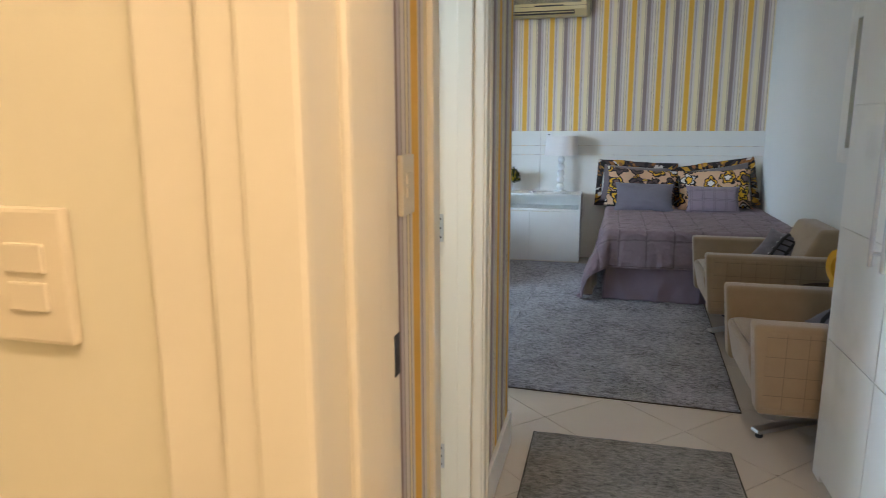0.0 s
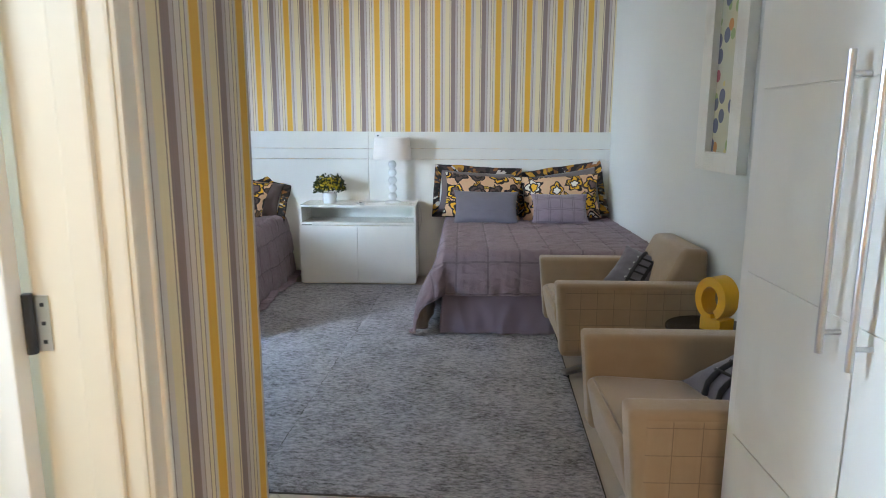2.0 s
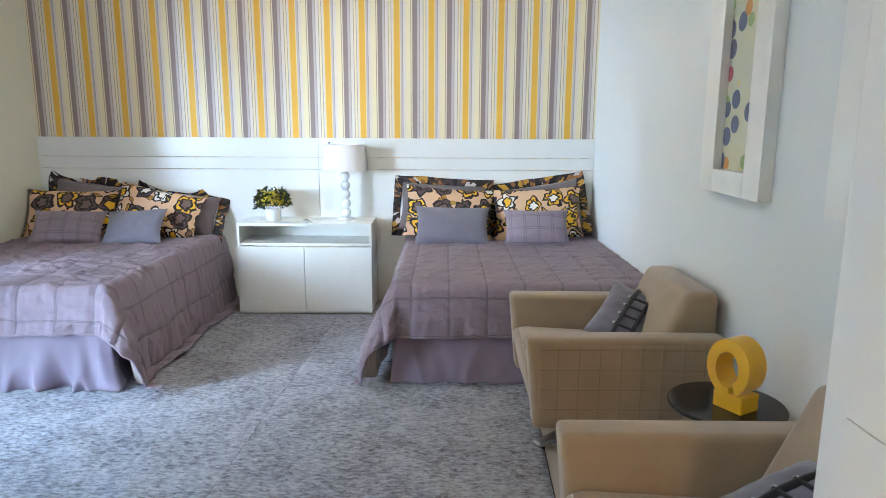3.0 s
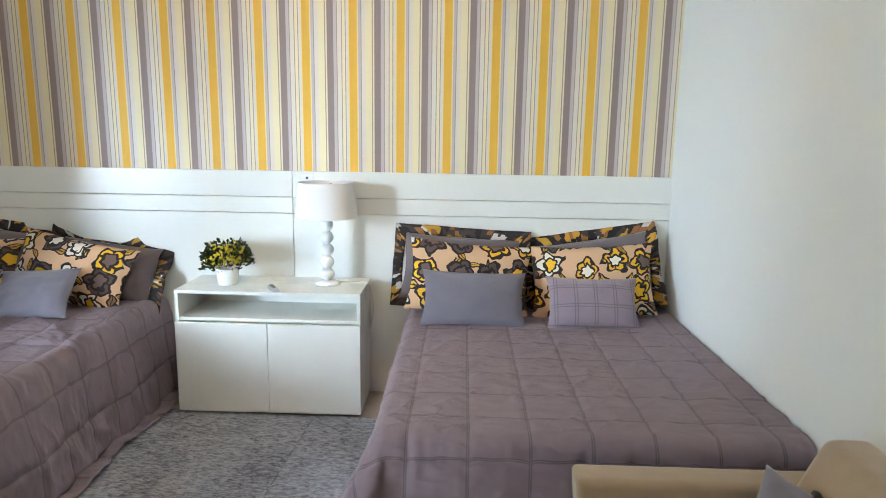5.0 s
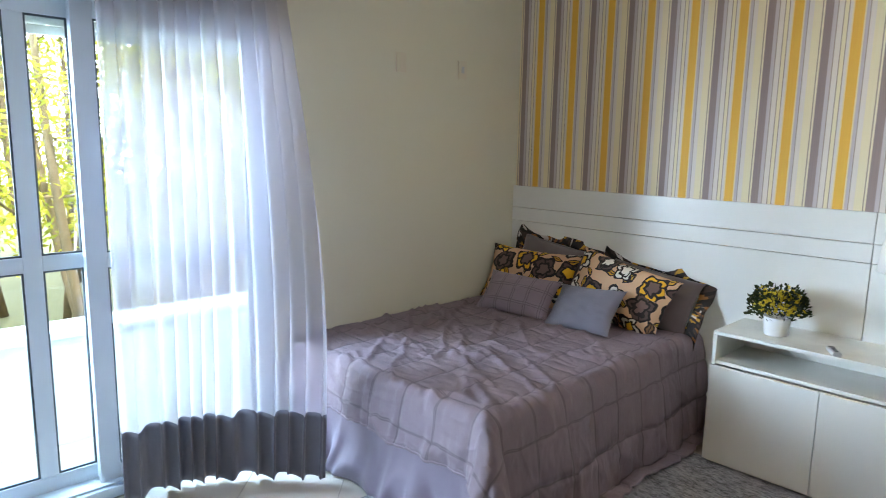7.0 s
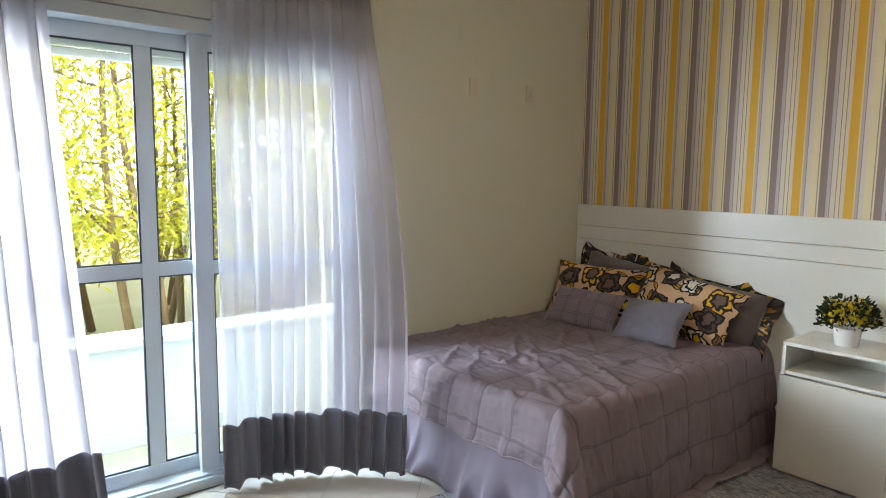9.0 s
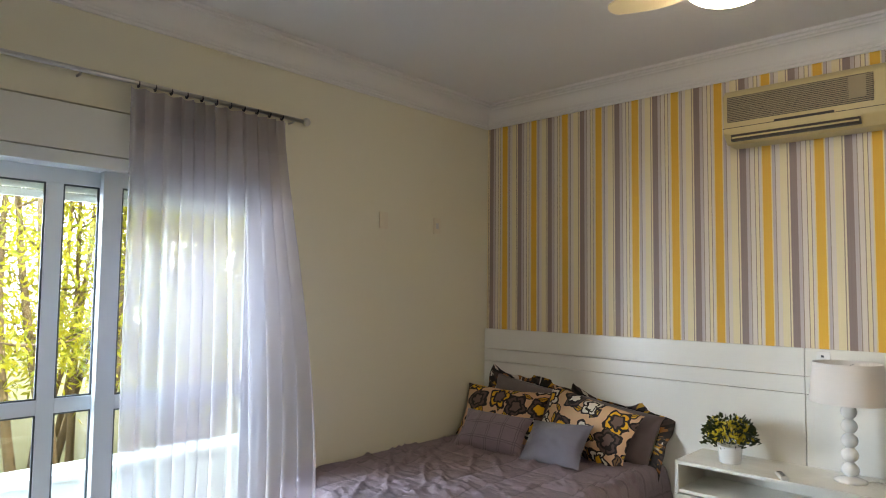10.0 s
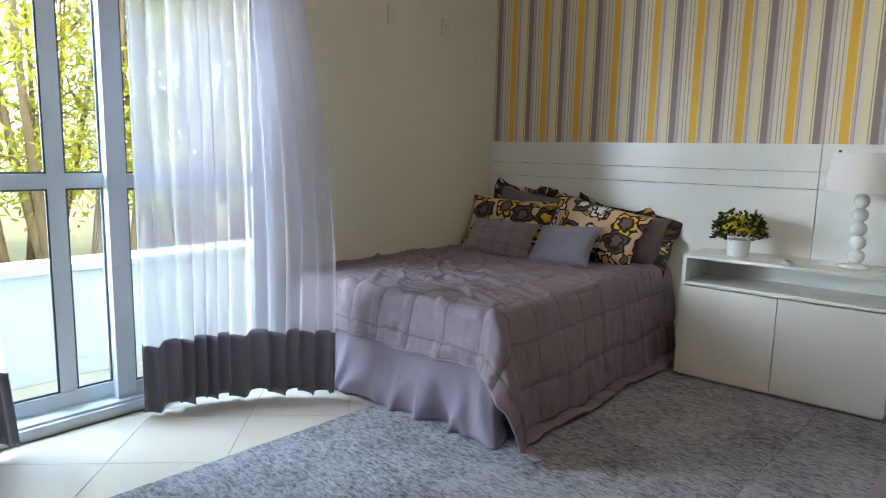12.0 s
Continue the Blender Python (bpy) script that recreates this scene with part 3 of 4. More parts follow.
def tree(place, height, seed, lean):
    """A clump of thin curved stems with limbs, under a loose crown of narrow leaves."""
    rnd = random.Random(seed)
    t = thing("garden_tree", "slender brown-stemmed tree with narrow yellow-green leaves", "tree", place, group="garden trees")
    wood, leaf = bmesh.new(), bmesh.new()

    def grow(base, top, r0, r1, bend):
        pts, n = [], 7
        for k in range(n):
            f = k / (n - 1)
            pts.append(base.lerp(top, f) + bend * math.sin(math.pi * f))
        tmp = tube(pts, [r0 + (r1 - r0) * k / (n - 1) for k in range(n)], 6)
        me = bpy.data.meshes.new("limb")
        tmp.to_mesh(me)
        tmp.free()
        wood.from_mesh(me)
        bpy.data.meshes.remove(me)
        return pts

    for _ in range(rnd.randint(3, 4)):
        a = rnd.uniform(0, 6.28)
        foot = Vector((0.18 * math.cos(a), 0.18 * math.sin(a), 0))
        top = foot + Vector((rnd.uniform(-0.5, 0.5), lean + rnd.uniform(-0.7, 0.7), height * rnd.uniform(0.75, 1.0)))
        stem = grow(foot, top, 0.05, 0.012, Vector((rnd.uniform(-0.2, 0.2), rnd.uniform(-0.25, 0.25), 0)))
        for k in range(2, 7):
            for _ in range(2):
                tip = stem[k] + Vector((rnd.uniform(-0.8, 0.8), rnd.uniform(-0.8, 0.8), rnd.uniform(0.1, 0.7)))
                twig = grow(stem[k], tip, 0.014, 0.004, Vector((0, 0, -0.08)))
                for _ in range(150):
                    c = twig[rnd.randint(1, 6)] + Vector((rnd.gauss(0, 0.17), rnd.gauss(0, 0.17), rnd.gauss(-0.05, 0.17)))
                    d = Vector((rnd.uniform(-1, 1), rnd.uniform(-1, 1), rnd.uniform(-1.3, 0.4))).normalized()
                    s = d.orthogonal().normalized()
                    s.rotate(Matrix.Rotation(rnd.uniform(0, 6.28), 3, d))
                    ln, wd = rnd.uniform(0.06, 0.125), rnd.uniform(0.009, 0.017)
                    leaf.faces.new([leaf.verts.new(q) for q in (c, c + d * ln * 0.45 + s * wd, c + d * ln, c + d * ln * 0.45 - s * wd)])
    part("trunk", wood, BARK, t, smooth=True)
    part("crown", leaf, LEAVES, t, "loose crown of narrow yellow-green leaves")
    return t


first = tree((-5.4, 7.0, -0.4), 4.6, 3, 0.2)
second = tree((-6.3, 8.4, -0.4), 5.2, 8, -0.2)
for n, (x, y, turn) in enumerate([(-5.9, 5.9, 80), (-6.6, 7.3, 200), (-7.6, 9.6, 30), (-7.2, 6.4, 300), (-6.0, 10.8, 70), (-8.6, 8.4, 120), (-5.5, 4.9, 20), (-8.2, 11.5, 170), (-9.2, 7.0, 230), (-9.6, 10.3, 10), (-6.8, 5.2, 45), (-7.9, 5.6, 160), (-8.8, 4.6, 75), (-6.2, 7.7, 20), (-5.6, 6.4, 250)]):
    copy_thing(first if n % 2 else second, pose(x, y, -0.4, 0, 0, turn))


# ---- corridor: doors, wardrobe, switch ----
def hinge(parent, x, y, z):
    h = part("hinge", boxes((x - 0.028, x + 0.030, y - 0.002, y, z - 0.045, z + 0.045), bevel=0.0006), CHROME, parent, "steel butt hinge")
    part("pin", tube([(x, y - 0.006, z - 0.048), (x, y - 0.006, z + 0.048)], 0.0085), DARK_METAL, h)
    part("screw", boxes(*[(x + dx - 0.003, x + dx + 0.003, y - 0.0032, y - 0.0018, z + dz - 0.003, z + dz + 0.003) for dx in (-0.018, 0.02) for dz in (-0.03, 0.0, 0.03)]), DARK_METAL, h)


bath_door = structure("door_1", boxes((-0.69, -0.100, 2.985, 3.02, 0.01, 2.07), bevel=0.003), DOOR_PAINT, "white bathroom door standing open, with grooved panels", "door")
part("moulding", boxes((-0.30, -0.292, 2.980, 2.987, 0.1, 1.98), (-0.16, -0.154, 2.980, 2.987, 0.1, 1.98), bevel=0.001), DOOR_PAINT, bath_door)
for z in (0.262, 1.060, 1.86):
    hinge(bath_door, -0.095, 2.984 + 0.044, z)

leaf = structure("door_2", boxes((-0.018, 0.018, 0.0, 0.80, 0.01, 2.08), bevel=0.003), DOOR_PAINT, "white entry door standing open against the wardrobe", "door")
leaf.matrix_world = pose(1.045, 1.675, 0, 0, 0, -7.6)
for z, tall in ((1.086, 0.066), (1.012, 0.062)):
    plate = part("rosette", boxes((-0.026, -0.018, 0.705, 0.748, z - tall / 2, z + tall / 2), bevel=0.002), DARK_METAL, leaf, "dark square metal plate")
lever = part("handle", boxes((-0.066, -0.026, 0.718, 0.736, 1.076, 1.096), (-0.076, -0.062, 0.612, 0.738, 1.072, 1.098), bevel=0.004), CHROME, leaf, "chrome lever handle")

ward = thing("wardrobe", "tall white built-in wardrobe with grooved doors and long steel handles", "wardrobe", (1.27, 3.7, 0))
part("body", boxes((0.03, 0.617, -0.02, 0.028, 0.0, 2.7), (0.024, 0.617, -2.0, -1.98, 0.0, 2.7), (0.03, 0.617, -1.98, -0.02, 0.06, 0.08), (0.03, 0.617, -1.98, -0.02, 2.66, 2.7), (0.60, 0.617, -1.98, -0.02, 0.0, 2.66), (0.05, 0.07, -1.98, -0.02, 0.0, 0.06), bevel=0.002), DOOR_PAINT, ward)
part("front_post", boxes((0.026, 0.062, -0.055, 0.030, 0.0, 2.7), bevel=0.004), DOOR_PAINT, ward)
for k in range(4):
    y1 = -0.064 - 0.452 * k
    d = part("door", boxes((0.006, 0.021, y1 - 0.445, y1 - 0.001, 0.07, 2.655), bevel=0.0015), LACQUER, ward)
    for a, b in ((0.07, 0.594), (0.598, 1.0194), (1.0206, 1.447), (1.451, 2.655)):
        part("panel", boxes((0.0, 0.005, y1 - 0.446, y1, a, b), bevel=0.0015), LACQUER, d)
    yy = y1 - 0.446 + 0.045 if k % 2 == 0 else y1 - 0.045
    h = part("handle", tube([(-0.036, yy, 0.955), (-0.036, yy, 1.495)], 0.007, 12), CHROME, d, "long steel bar handle")
    part("post", tube([(-0.036, yy, 0.995), (0.0, yy, 0.995)], 0.005), CHROME, h)
    part("post", tube([(-0.036, yy, 1.455), (0.0, yy, 1.455)], 0.005), CHROME, h)

hall_switch = thing("light_switch", "cream two-rocker switch on the hall wall", "switch", (-0.035, 1.468, 1.262))
part("plate", boxes((-0.04, 0.04, -0.010, 0.002, -0.06, 0.06), bevel=0.004), PLASTIC, hall_switch)
part("rocker", boxes((-0.02, 0.02, -0.014, -0.009, 0.004, 0.03), bevel=0.002), PLASTIC, hall_switch)
part("rocker", boxes((-0.02, 0.02, -0.014, -0.009, -0.03, -0.004), bevel=0.002), PLASTIC, hall_switch)
switch = thing("light_switch", "ivory plastic light switch on striped wallpaper", "switch", (0.062, 2.22, 1.275))
part("plate", boxes((-0.002, 0.010, -0.037, 0.037, -0.058, 0.058), bevel=0.004), PLASTIC, switch)
part("rocker", boxes((0.009, 0.014, -0.018, 0.018, 0.002, 0.024), bevel=0.002), PLASTIC, switch)
part("rocker", boxes((0.009, 0.014, -0.018, 0.018, -0.024, -0.002), bevel=0.002), PLASTIC, switch)


# ---- headboard wall ----
board = thing("headboard", "white lacquered headboard panelling across the whole wall", "headboard", (0, 7.944, 0))
for x0, x1 in ((-2.448, -0.262), (-0.258, 1.886)):
    for z0, z1 in ((0.0, 1.071), (1.075, 1.164), (1.168, 1.314)):
        part("panel", boxes((x0, x1, -0.026, 0.0, z0, z1), bevel=0.0015), LACQUER, board)

outlet = thing("outlet", "white outlet plate at the headboard's upper edge", "outlet", (-0.17, 7.918, 1.278))
part("plate", boxes((-0.032, 0.032, -0.008, 0.0, -0.024, 0.024), bevel=0.003), CERAMIC, outlet)
part("socket", boxes((-0.010, 0.004, -0.010, -0.007, -0.006, 0.006), bevel=0.001), DARK_METAL, outlet)
for y, name in ((6.873, "blank_plate"), (7.375, "wall_plate")):
    p = thing(name, "cream plastic wall plate high on the cream wall", "wall plate", (-2.45, y, 2.05), group="wall plates")
    part("plate", boxes((0.0, 0.009, -0.036, 0.036, -0.055, 0.055), bevel=0.003), PLASTIC, p)
    if name == "wall_plate":
        part("socket", boxes((0.008, 0.012, -0.012, 0.012, -0.02, 0.02), bevel=0.002), GREY_PLASTIC, p)


# ---- beds ----
def bed(x0, x1, y0, y1, free, loose, label):
    b = thing("bed", label, "bed", ((x0 + x1) / 2, (y0 + y1) / 2, 0), group="two beds")
    w, l = (x1 - x0) / 2, (y1 - y0) / 2
    part("base", boxes((-w + 0.02, w - 0.02, -l + 0.03, l, 0.10, 0.30), bevel=0.02), SKIRT, b)
    part("mattress", boxes((-w + 0.01, w - 0.01, -l + 0.02, l, 0.30, 0.535), bevel=0.04), GREY_CLOTH, b)
    for sx in (-w + 0.1, w - 0.1):
        for sy in (-l + 0.12, l - 0.1):
            part("leg", lathe([(0.025, 0.012), (0.03, 0.1)], 12), DARK_METAL, b).location = (sx, sy, 0)
    rows, uvs, n, turn = [], [], 420, 0.05
    span = 2 * w + 2 * l
    for j in range(19):
        f = j / 18
        row, uv = [], []
        for i in range(n):
            q = span * i / (n - 1)
            fan = q + 0.10 * f * noise.noise(Vector((q * 3, x0, 1)))
            pleat = 0.055 * (1 - 2.6 * abs(noise.noise(Vector((fan * 6.5, 0.9 * f, x0))))) + 0.030 * noise.noise(Vector((fan * 15, 1.5 * f, x0 + 4)))
            out = 0.008 + f ** 1.3 * (0.028 + pleat) * loose
            across, back = min(q, 2 * w), max(0.0, q - 2 * w)
            near = max(0.0, 1 - abs(q - 2 * w) / turn)
            x, y = -w + across + (out if back else out * near), -l + back - (out if not back else out * near)
            row.append((free * x, y, 0.32 - 0.305 * f + 0.012 * f * noise.noise(Vector((q * 5, x0, 8)))))
            uv.append((q, 0.3 * f))
        rows.append(row)
        uvs.append(uv)
    if free < 0:
        rows, uvs = [r[::-1] for r in rows], [r[::-1] for r in uvs]
    sheet("skirt", rows, uvs, [SKIRT], b, 0.004, label="gathered mauve bed skirt")
    return b


def lined(ob):
    """Show the second material on the underside."""
    ob.modifiers["thickness"].material_offset = 1
    return ob


def bedspread(x_wall, sign, width, y_head, y_foot, top, side, foot, seed, rumple, label):
    """A quilted cover lying on the bed from the wall side and falling over the free side and the foot."""
    length = y_head - y_foot
    nu, nv = int((width + side) / 0.0135), int((length + foot) / 0.0135)
    rows, uvs, rad = [], [], 0.045
    off = Vector((seed * 3.1, seed * 7.7, seed))
    for j in range(nv + 1):
        vv = (length + foot) * j / nv
        row, uv = [], []
        for i in range(nu + 1):
            uu = (width + side) * i / nu
            du, dv = max(0.0, uu - width), max(0.0, vv - length)
            r = math.hypot(du, dv)
            phi = math.atan2(dv, du) if r > 0 else 0.0
            a = min(r / rad, math.pi / 2)
            out, drop = rad * math.sin(a), rad * (1 - math.cos(a)) + max(0.0, r - rad * math.pi / 2)
            q = min(vv, length) + (width - min(uu, width)) + 0.35 * phi
            ease = min(1.0, max(0.0, drop - 0.02) / 0.35)
            corner = math.sin(2 * phi)
            lean = q + 0.45 * drop + 0.10 * noise.noise(Vector((q * 3.1, drop * 2.5, seed)))
            wave = 1.1 * math.sin(lean * 8.5 + seed) + 0.8 * noise.noise(Vector((lean * 6.5, drop * 1.5, seed + 3)))
            out += ease * (0.014 * wave + 0.03) + corner * ease * 0.15 + 0.09 * drop
            z = top - drop + 0.02 * corner * ease
            low = 0.022 + 0.012 * (1 + math.sin(q * 23 + seed))
            if z < low:
                out += min(0.10, 0.55 * (low - z))
                z = low + 0.02 * (low - z)
            ux = min(uu, width) + math.cos(phi) * out
            vy = min(vv, length) + math.sin(phi) * out
            p = Vector((uu * 4.2, vv * 4.2, 0)) + off
            rum = noise.noise(p) * 0.55 + noise.noise(p * 2.3) * 0.3 + abs(noise.noise(p * 1.6 + Vector((5, 1, 0)))) * 0.9
            z += 0.45 * rumple * rum * (1 - 0.6 * ease) * min(1.0, vv / 0.3 + 0.3)
            cu, cv = abs((uu / 0.205) % 1 - 0.5) * 0.205, abs((vv / 0.205) % 1 - 0.5) * 0.205
            dent = (0.006 + 0.005 * min(1.0, r / 0.05)) * (math.exp(-((cu / 0.014) ** 2)) + math.exp(-((cv / 0.014) ** 2)))
            gather = noise.noise(Vector((q * 27 + seed, drop * 3, seed + 6)))
            over = math.exp(-(((r - 0.06) / 0.055) ** 2)) if r > 0 else 0.0
            ripple = over * (0.011 * noise.noise(Vector((q * 17, 0.4 * seed, 2))) + 0.006 * noise.noise(Vector((q * 38, seed, 5))))
            ux += math.cos(phi) * ripple
            vy += math.sin(phi) * ripple
            z += 0.6 * ripple
            ux += math.cos(phi) * 0.003 * gather * ease
            vy += math.sin(phi) * 0.014 * gather * ease
            pucker = noise.noise(Vector((q * 19 + seed, drop * 7, seed))) + 0.6 * noise.noise(Vector((q * 41, drop * 13, 4 + seed)))
            ux += math.cos(phi) * (0.007 + 0.12 * rumple) * pucker * ease
            vy += math.sin(phi) * (0.007 + 0.65 * rumple) * pucker * ease
            z += rumple * 0.2 * (0.5 - abs(noise.noise(p * 4.1 + Vector((2, 7, seed))))) * (1 - ease)
            fold = Vector((uu * 1.6 + vv * 1.3, vv * 5.6 - uu * 4.4, seed + 9))
            crease = max(0.0, 1 - 6.5 * abs(noise.noise(fold) + 0.22 * noise.noise(fold * 2.7))) ** 1.5
            z += rumple * 1.0 * crease * (1 - 0.7 * ease) * min(1.0, vv / 0.3)
            slant = Vector((q * 3.0 + drop * 3.4, drop * 2.6 - q * 1.4, seed + 4))
            crumple = max(0.0, 1 - 5 * abs(noise.noise(slant))) ** 1.4
            ux += math.cos(phi) * 0.5 * rumple * crumple * ease
            vy += math.sin(phi) * 1.9 * rumple * crumple * ease
            z -= dent * (1 - ease)
            ux -= math.cos(phi) * dent * ease
            vy -= math.sin(phi) * dent * ease
            row.append((x_wall + sign * ux, y_head - vy, z))
            uv.append((uu, vv))
        rows.append(row)
        uvs.append(uv)
    if sign > 0:
        rows, uvs = [r[::-1] for r in rows], [r[::-1] for r in uvs]
    cover = tagged(lined(sheet("bedspread", rows, uvs, [SPREAD, LINING], None, 0.010)), label, "bedspread", "two bedspreads")
    side_edge = [r[0] if sign > 0 else r[-1] for r in rows]
    foot_edge = rows[-1] if sign > 0 else rows[-1][::-1]
    part("hem", tube(side_edge[:-1] + foot_edge, 0.0075, 6), SPREAD, cover, "stitched mauve edging", smooth=True)
    return cover


bed(-2.43, -1.06, 6.13, 7.90, 1, 1.0, "double bed under a mauve cover, standing against the cream wall")
bed(0.47, 1.87, 6.23, 7.90, -1, 0.4, "double bed under a mauve cover, standing against the white wall")
bedspread(-2.44, 1, 1.37, 7.91, 6.16, 0.565, 0.66, 0.27, 2.0, 0.018, "mauve quilted bedspread, rumpled, trailing to the rug")
bedspread(1.878, -1, 1.40, 7.91, 6.26, 0.565, 0.56, 0.30, 5.0, 0.010, "mauve quilted bedspread, smooth, with a falling corner")


def cushion(w, h, thick, pinch=0.085, seed=0.0, steps=26):
    """Front and back of a stuffed cushion as one closed grid; rows run round the height."""
    rows, uvs = [], []
    for j in range(2 * steps + 1):
        f = j / steps
        v, side = (2 * f - 1, -1) if f <= 1 else (3 - 2 * f, 1)
        row, uv = [], []
        for i in range(steps + 1):
            u = 2 * i / steps - 1
            t = max(0.0, (1 - abs(u) ** 2.4) * (1 - abs(v) ** 2.4)) ** 0.55
            soft = 1 + 0.16 * noise.noise(Vector((u * 1.7 + seed, v * 1.7, seed + side)))
            x = w / 2 * u * (1 - pinch * (1 - v * v))
            z = h / 2 * v * (1 - pinch * (1 - u * u))
            row.append((x, side * thick / 2 * t * soft + 0.007 * noise.noise(Vector((u * 4, v * 4, seed))) + 0.004 * noise.noise(Vector((u * 9 + v * 3, v * 7, seed))), z + h / 2))
            uv.append((x + seed * 0.37, z * 1.0 + seed * 0.21))
        rows.append(row)
        uvs.append(uv)
    return rows, uvs


def flange(w, h, wide, seed):
    """The flat wavy border of a pillow sham."""
    rows, uvs, n = [], [], 96
    for j in range(4):
        f = j / 3
        row, uv = [], []
        for i in range(n + 1):
            a = 2 * math.pi * i / n
            c, s = math.cos(a), math.sin(a)
            k = 1 / max(abs(c), abs(s)) ** (0.92 + 0.10 * f)
            x, z = (w / 2 - 0.012 + wide * f) * c * k, (h / 2 - 0.012 + wide * f) * s * k
            y = 0.018 * f * math.sin(5 * a + seed) + 0.010 * f * math.sin(11 * a + 2 * seed)
            row.append((x, y, z + h / 2))
            uv.append((a * 0.32 + seed, f * wide * 0.6))
        rows.append(row)
        uvs.append(uv)
    return rows, uvs


def pillow(place, turn, w, h, thick, mat, label, border=None, seed=0.0, group="pillows"):
    p = thing("pillow", label, "pillow", group=group)
    p.matrix_world = pose(*place, *turn)
    rows, uvs = cushion(w, h, thick, seed=seed)
    sheet("cover", rows, uvs, [mat], p)
    if border:
        rows, uvs = flange(w, h, border, seed)
        sheet("border", rows, uvs, [BANDED], p, 0.006, label="flat border in ochre, black and white blocks")
    return p


SHAM, PRINT = "taupe pillow sham with a patchwork border, leaning on the headboard", "peach pillow printed with outlined yellow and white flowers"
pillow((0.70, 7.80, 0.60), (-14, 3, 0), 0.68, 0.38, 0.16, SHAM_CLOTH, SHAM, 0.055, 1.1)
pillow((1.48, 7.80, 0.60), (-14, -9, 0), 0.68, 0.38, 0.16, SHAM_CLOTH, SHAM, 0.058, 2.3)
pillow((0.745, 7.64, 0.575), (-20, 4, 0), 0.68, 0.40, 0.16, FLORAL, PRINT, None, 0.6)
pillow((1.44, 7.64, 0.575), (-20, -3, 0), 0.68, 0.40, 0.16, FLORAL, PRINT, None, 1.9)
pillow((0.78, 7.44, 0.565), (-34, 1, 0), 0.55, 0.31, 0.14, GREY_CLOTH, "small plain slate-grey pillow", None, 3.1)
pillow((1.40, 7.44, 0.565), (-34, 0, 0), 0.48, 0.29, 0.13, PLAID, "small lavender pillow with a woven check", None, 3.9)
pillow((-2.06, 7.80, 0.60), (-17, 7, 0), 0.60, 0.38, 0.16, SHAM_CLOTH, SHAM, 0.058, 4.4)
pillow((-1.36, 7.76, 0.585), (-28, 7, 0), 0.60, 0.34, 0.16, SHAM_CLOTH, SHAM, 0.072, 5.2)
pillow((-2.10, 7.62, 0.575), (-26, 1, 8), 0.66, 0.38, 0.16, FLORAL, PRINT, None, 2.7)
pillow((-1.49, 7.62, 0.585), (-26, 10, -4), 0.68, 0.38, 0.16, FLORAL, PRINT, None, 5.5)
pillow((-2.00, 7.38, 0.565), (-42, 2, 10), 0.50, 0.29, 0.13, PLAID, "small lavender pillow with a woven check", None, 6.1)
pillow((-1.53, 7.38, 0.565), (-42, -4, -2), 0.45, 0.30, 0.13, GREY_CLOTH, "small plain slate-grey pillow", None, 7.3)

# ---- bedside cabinet and what stands on it ----
cab = thing("bedside_cabinet", "low white lacquered cabinet with an open shelf and two doors", "cabinet", (-0.31, 7.535, 0.016))
W2 = 0.497
for name, row in (("top", (-W2, W2, 0.0, 0.378, 0.666, 0.684)), ("side", (-W2, -W2 + 0.018, 0.0, 0.378, 0.014, 0.665)), ("side", (W2 - 0.018, W2, 0.0, 0.378, 0.014, 0.665)), ("shelf", (-W2 + 0.019, W2 - 0.019, 0.004, 0.359, 0.518, 0.536)), ("back", (-W2 + 0.019, W2 - 0.019, 0.36, 0.378, 0.033, 0.665)), ("bottom", (-W2 + 0.019, W2 - 0.019, 0.004, 0.378, 0.014, 0.032))):
    part(name, boxes(row, bevel=0.0015), LACQUER, cab)
part("plinth", boxes((-W2 + 0.01, W2 - 0.01, 0.01, 0.36, 0.0, 0.014)), CASING, cab)
for a, b, n in ((-W2, -0.002, 0), (0.002, W2, 1)):
    d = part("door", boxes((a, b, -0.018, -0.001, 0.016, 0.514), bevel=0.0015), LACQUER, cab)
    xx = b - 0.19 if n == 0 else a + 0.02
    part("finger_groove", boxes((xx, xx + 0.17, -0.0195, -0.006, 0.508, 0.5155), bevel=0.001), PLASTIC, d)

BT = 0.7005
lampo = thing("table_lamp", "white lamp of stacked turned balls with an ivory drum shade", "table lamp", (-0.03, 7.75, BT))
part("foot", lathe([(0.07, 0), (0.072, 0.008), (0.055, 0.016), (0.02, 0.024)], 32), CERAMIC, lampo, smooth=True)
for k in range(5):
    zc, rb = 0.058 + 0.069 * k, 0.0395 - 0.0012 * k
    part("ball", lathe([(0.014, zc - 0.036)] + [(max(0.014, rb * math.cos(a)), zc + 0.036 * math.sin(a)) for a in [radians(x) for x in range(-70, 71, 14)]] + [(0.014, zc + 0.036)], 28), CERAMIC, lampo, smooth=True)
shade = bmesh.new()
for r0, r1, flip in ((0.170, 0.150, 1), (0.167, 0.147, -1)):
    ring0 = [shade.verts.new((r0 * math.cos(k * math.pi / 24), r0 * math.sin(k * math.pi / 24), 0.378)) for k in range(48)]
    ring1 = [shade.verts.new((r1 * math.cos(k * math.pi / 24), r1 * math.sin(k * math.pi / 24), 0.568)) for k in range(48)]
    for k in range(48):
        shade.faces.new((ring0[k], ring0[(k + 1) % 48], ring1[(k + 1) % 48], ring1[k]))
part("shade", shade, SHADE, lampo, "ivory drum shade", smooth=True)
part("shade_ring", tube([(0.0, -0.148, 0.55), (0.0, 0.148, 0.55)], 0.002), CHROME, lampo)
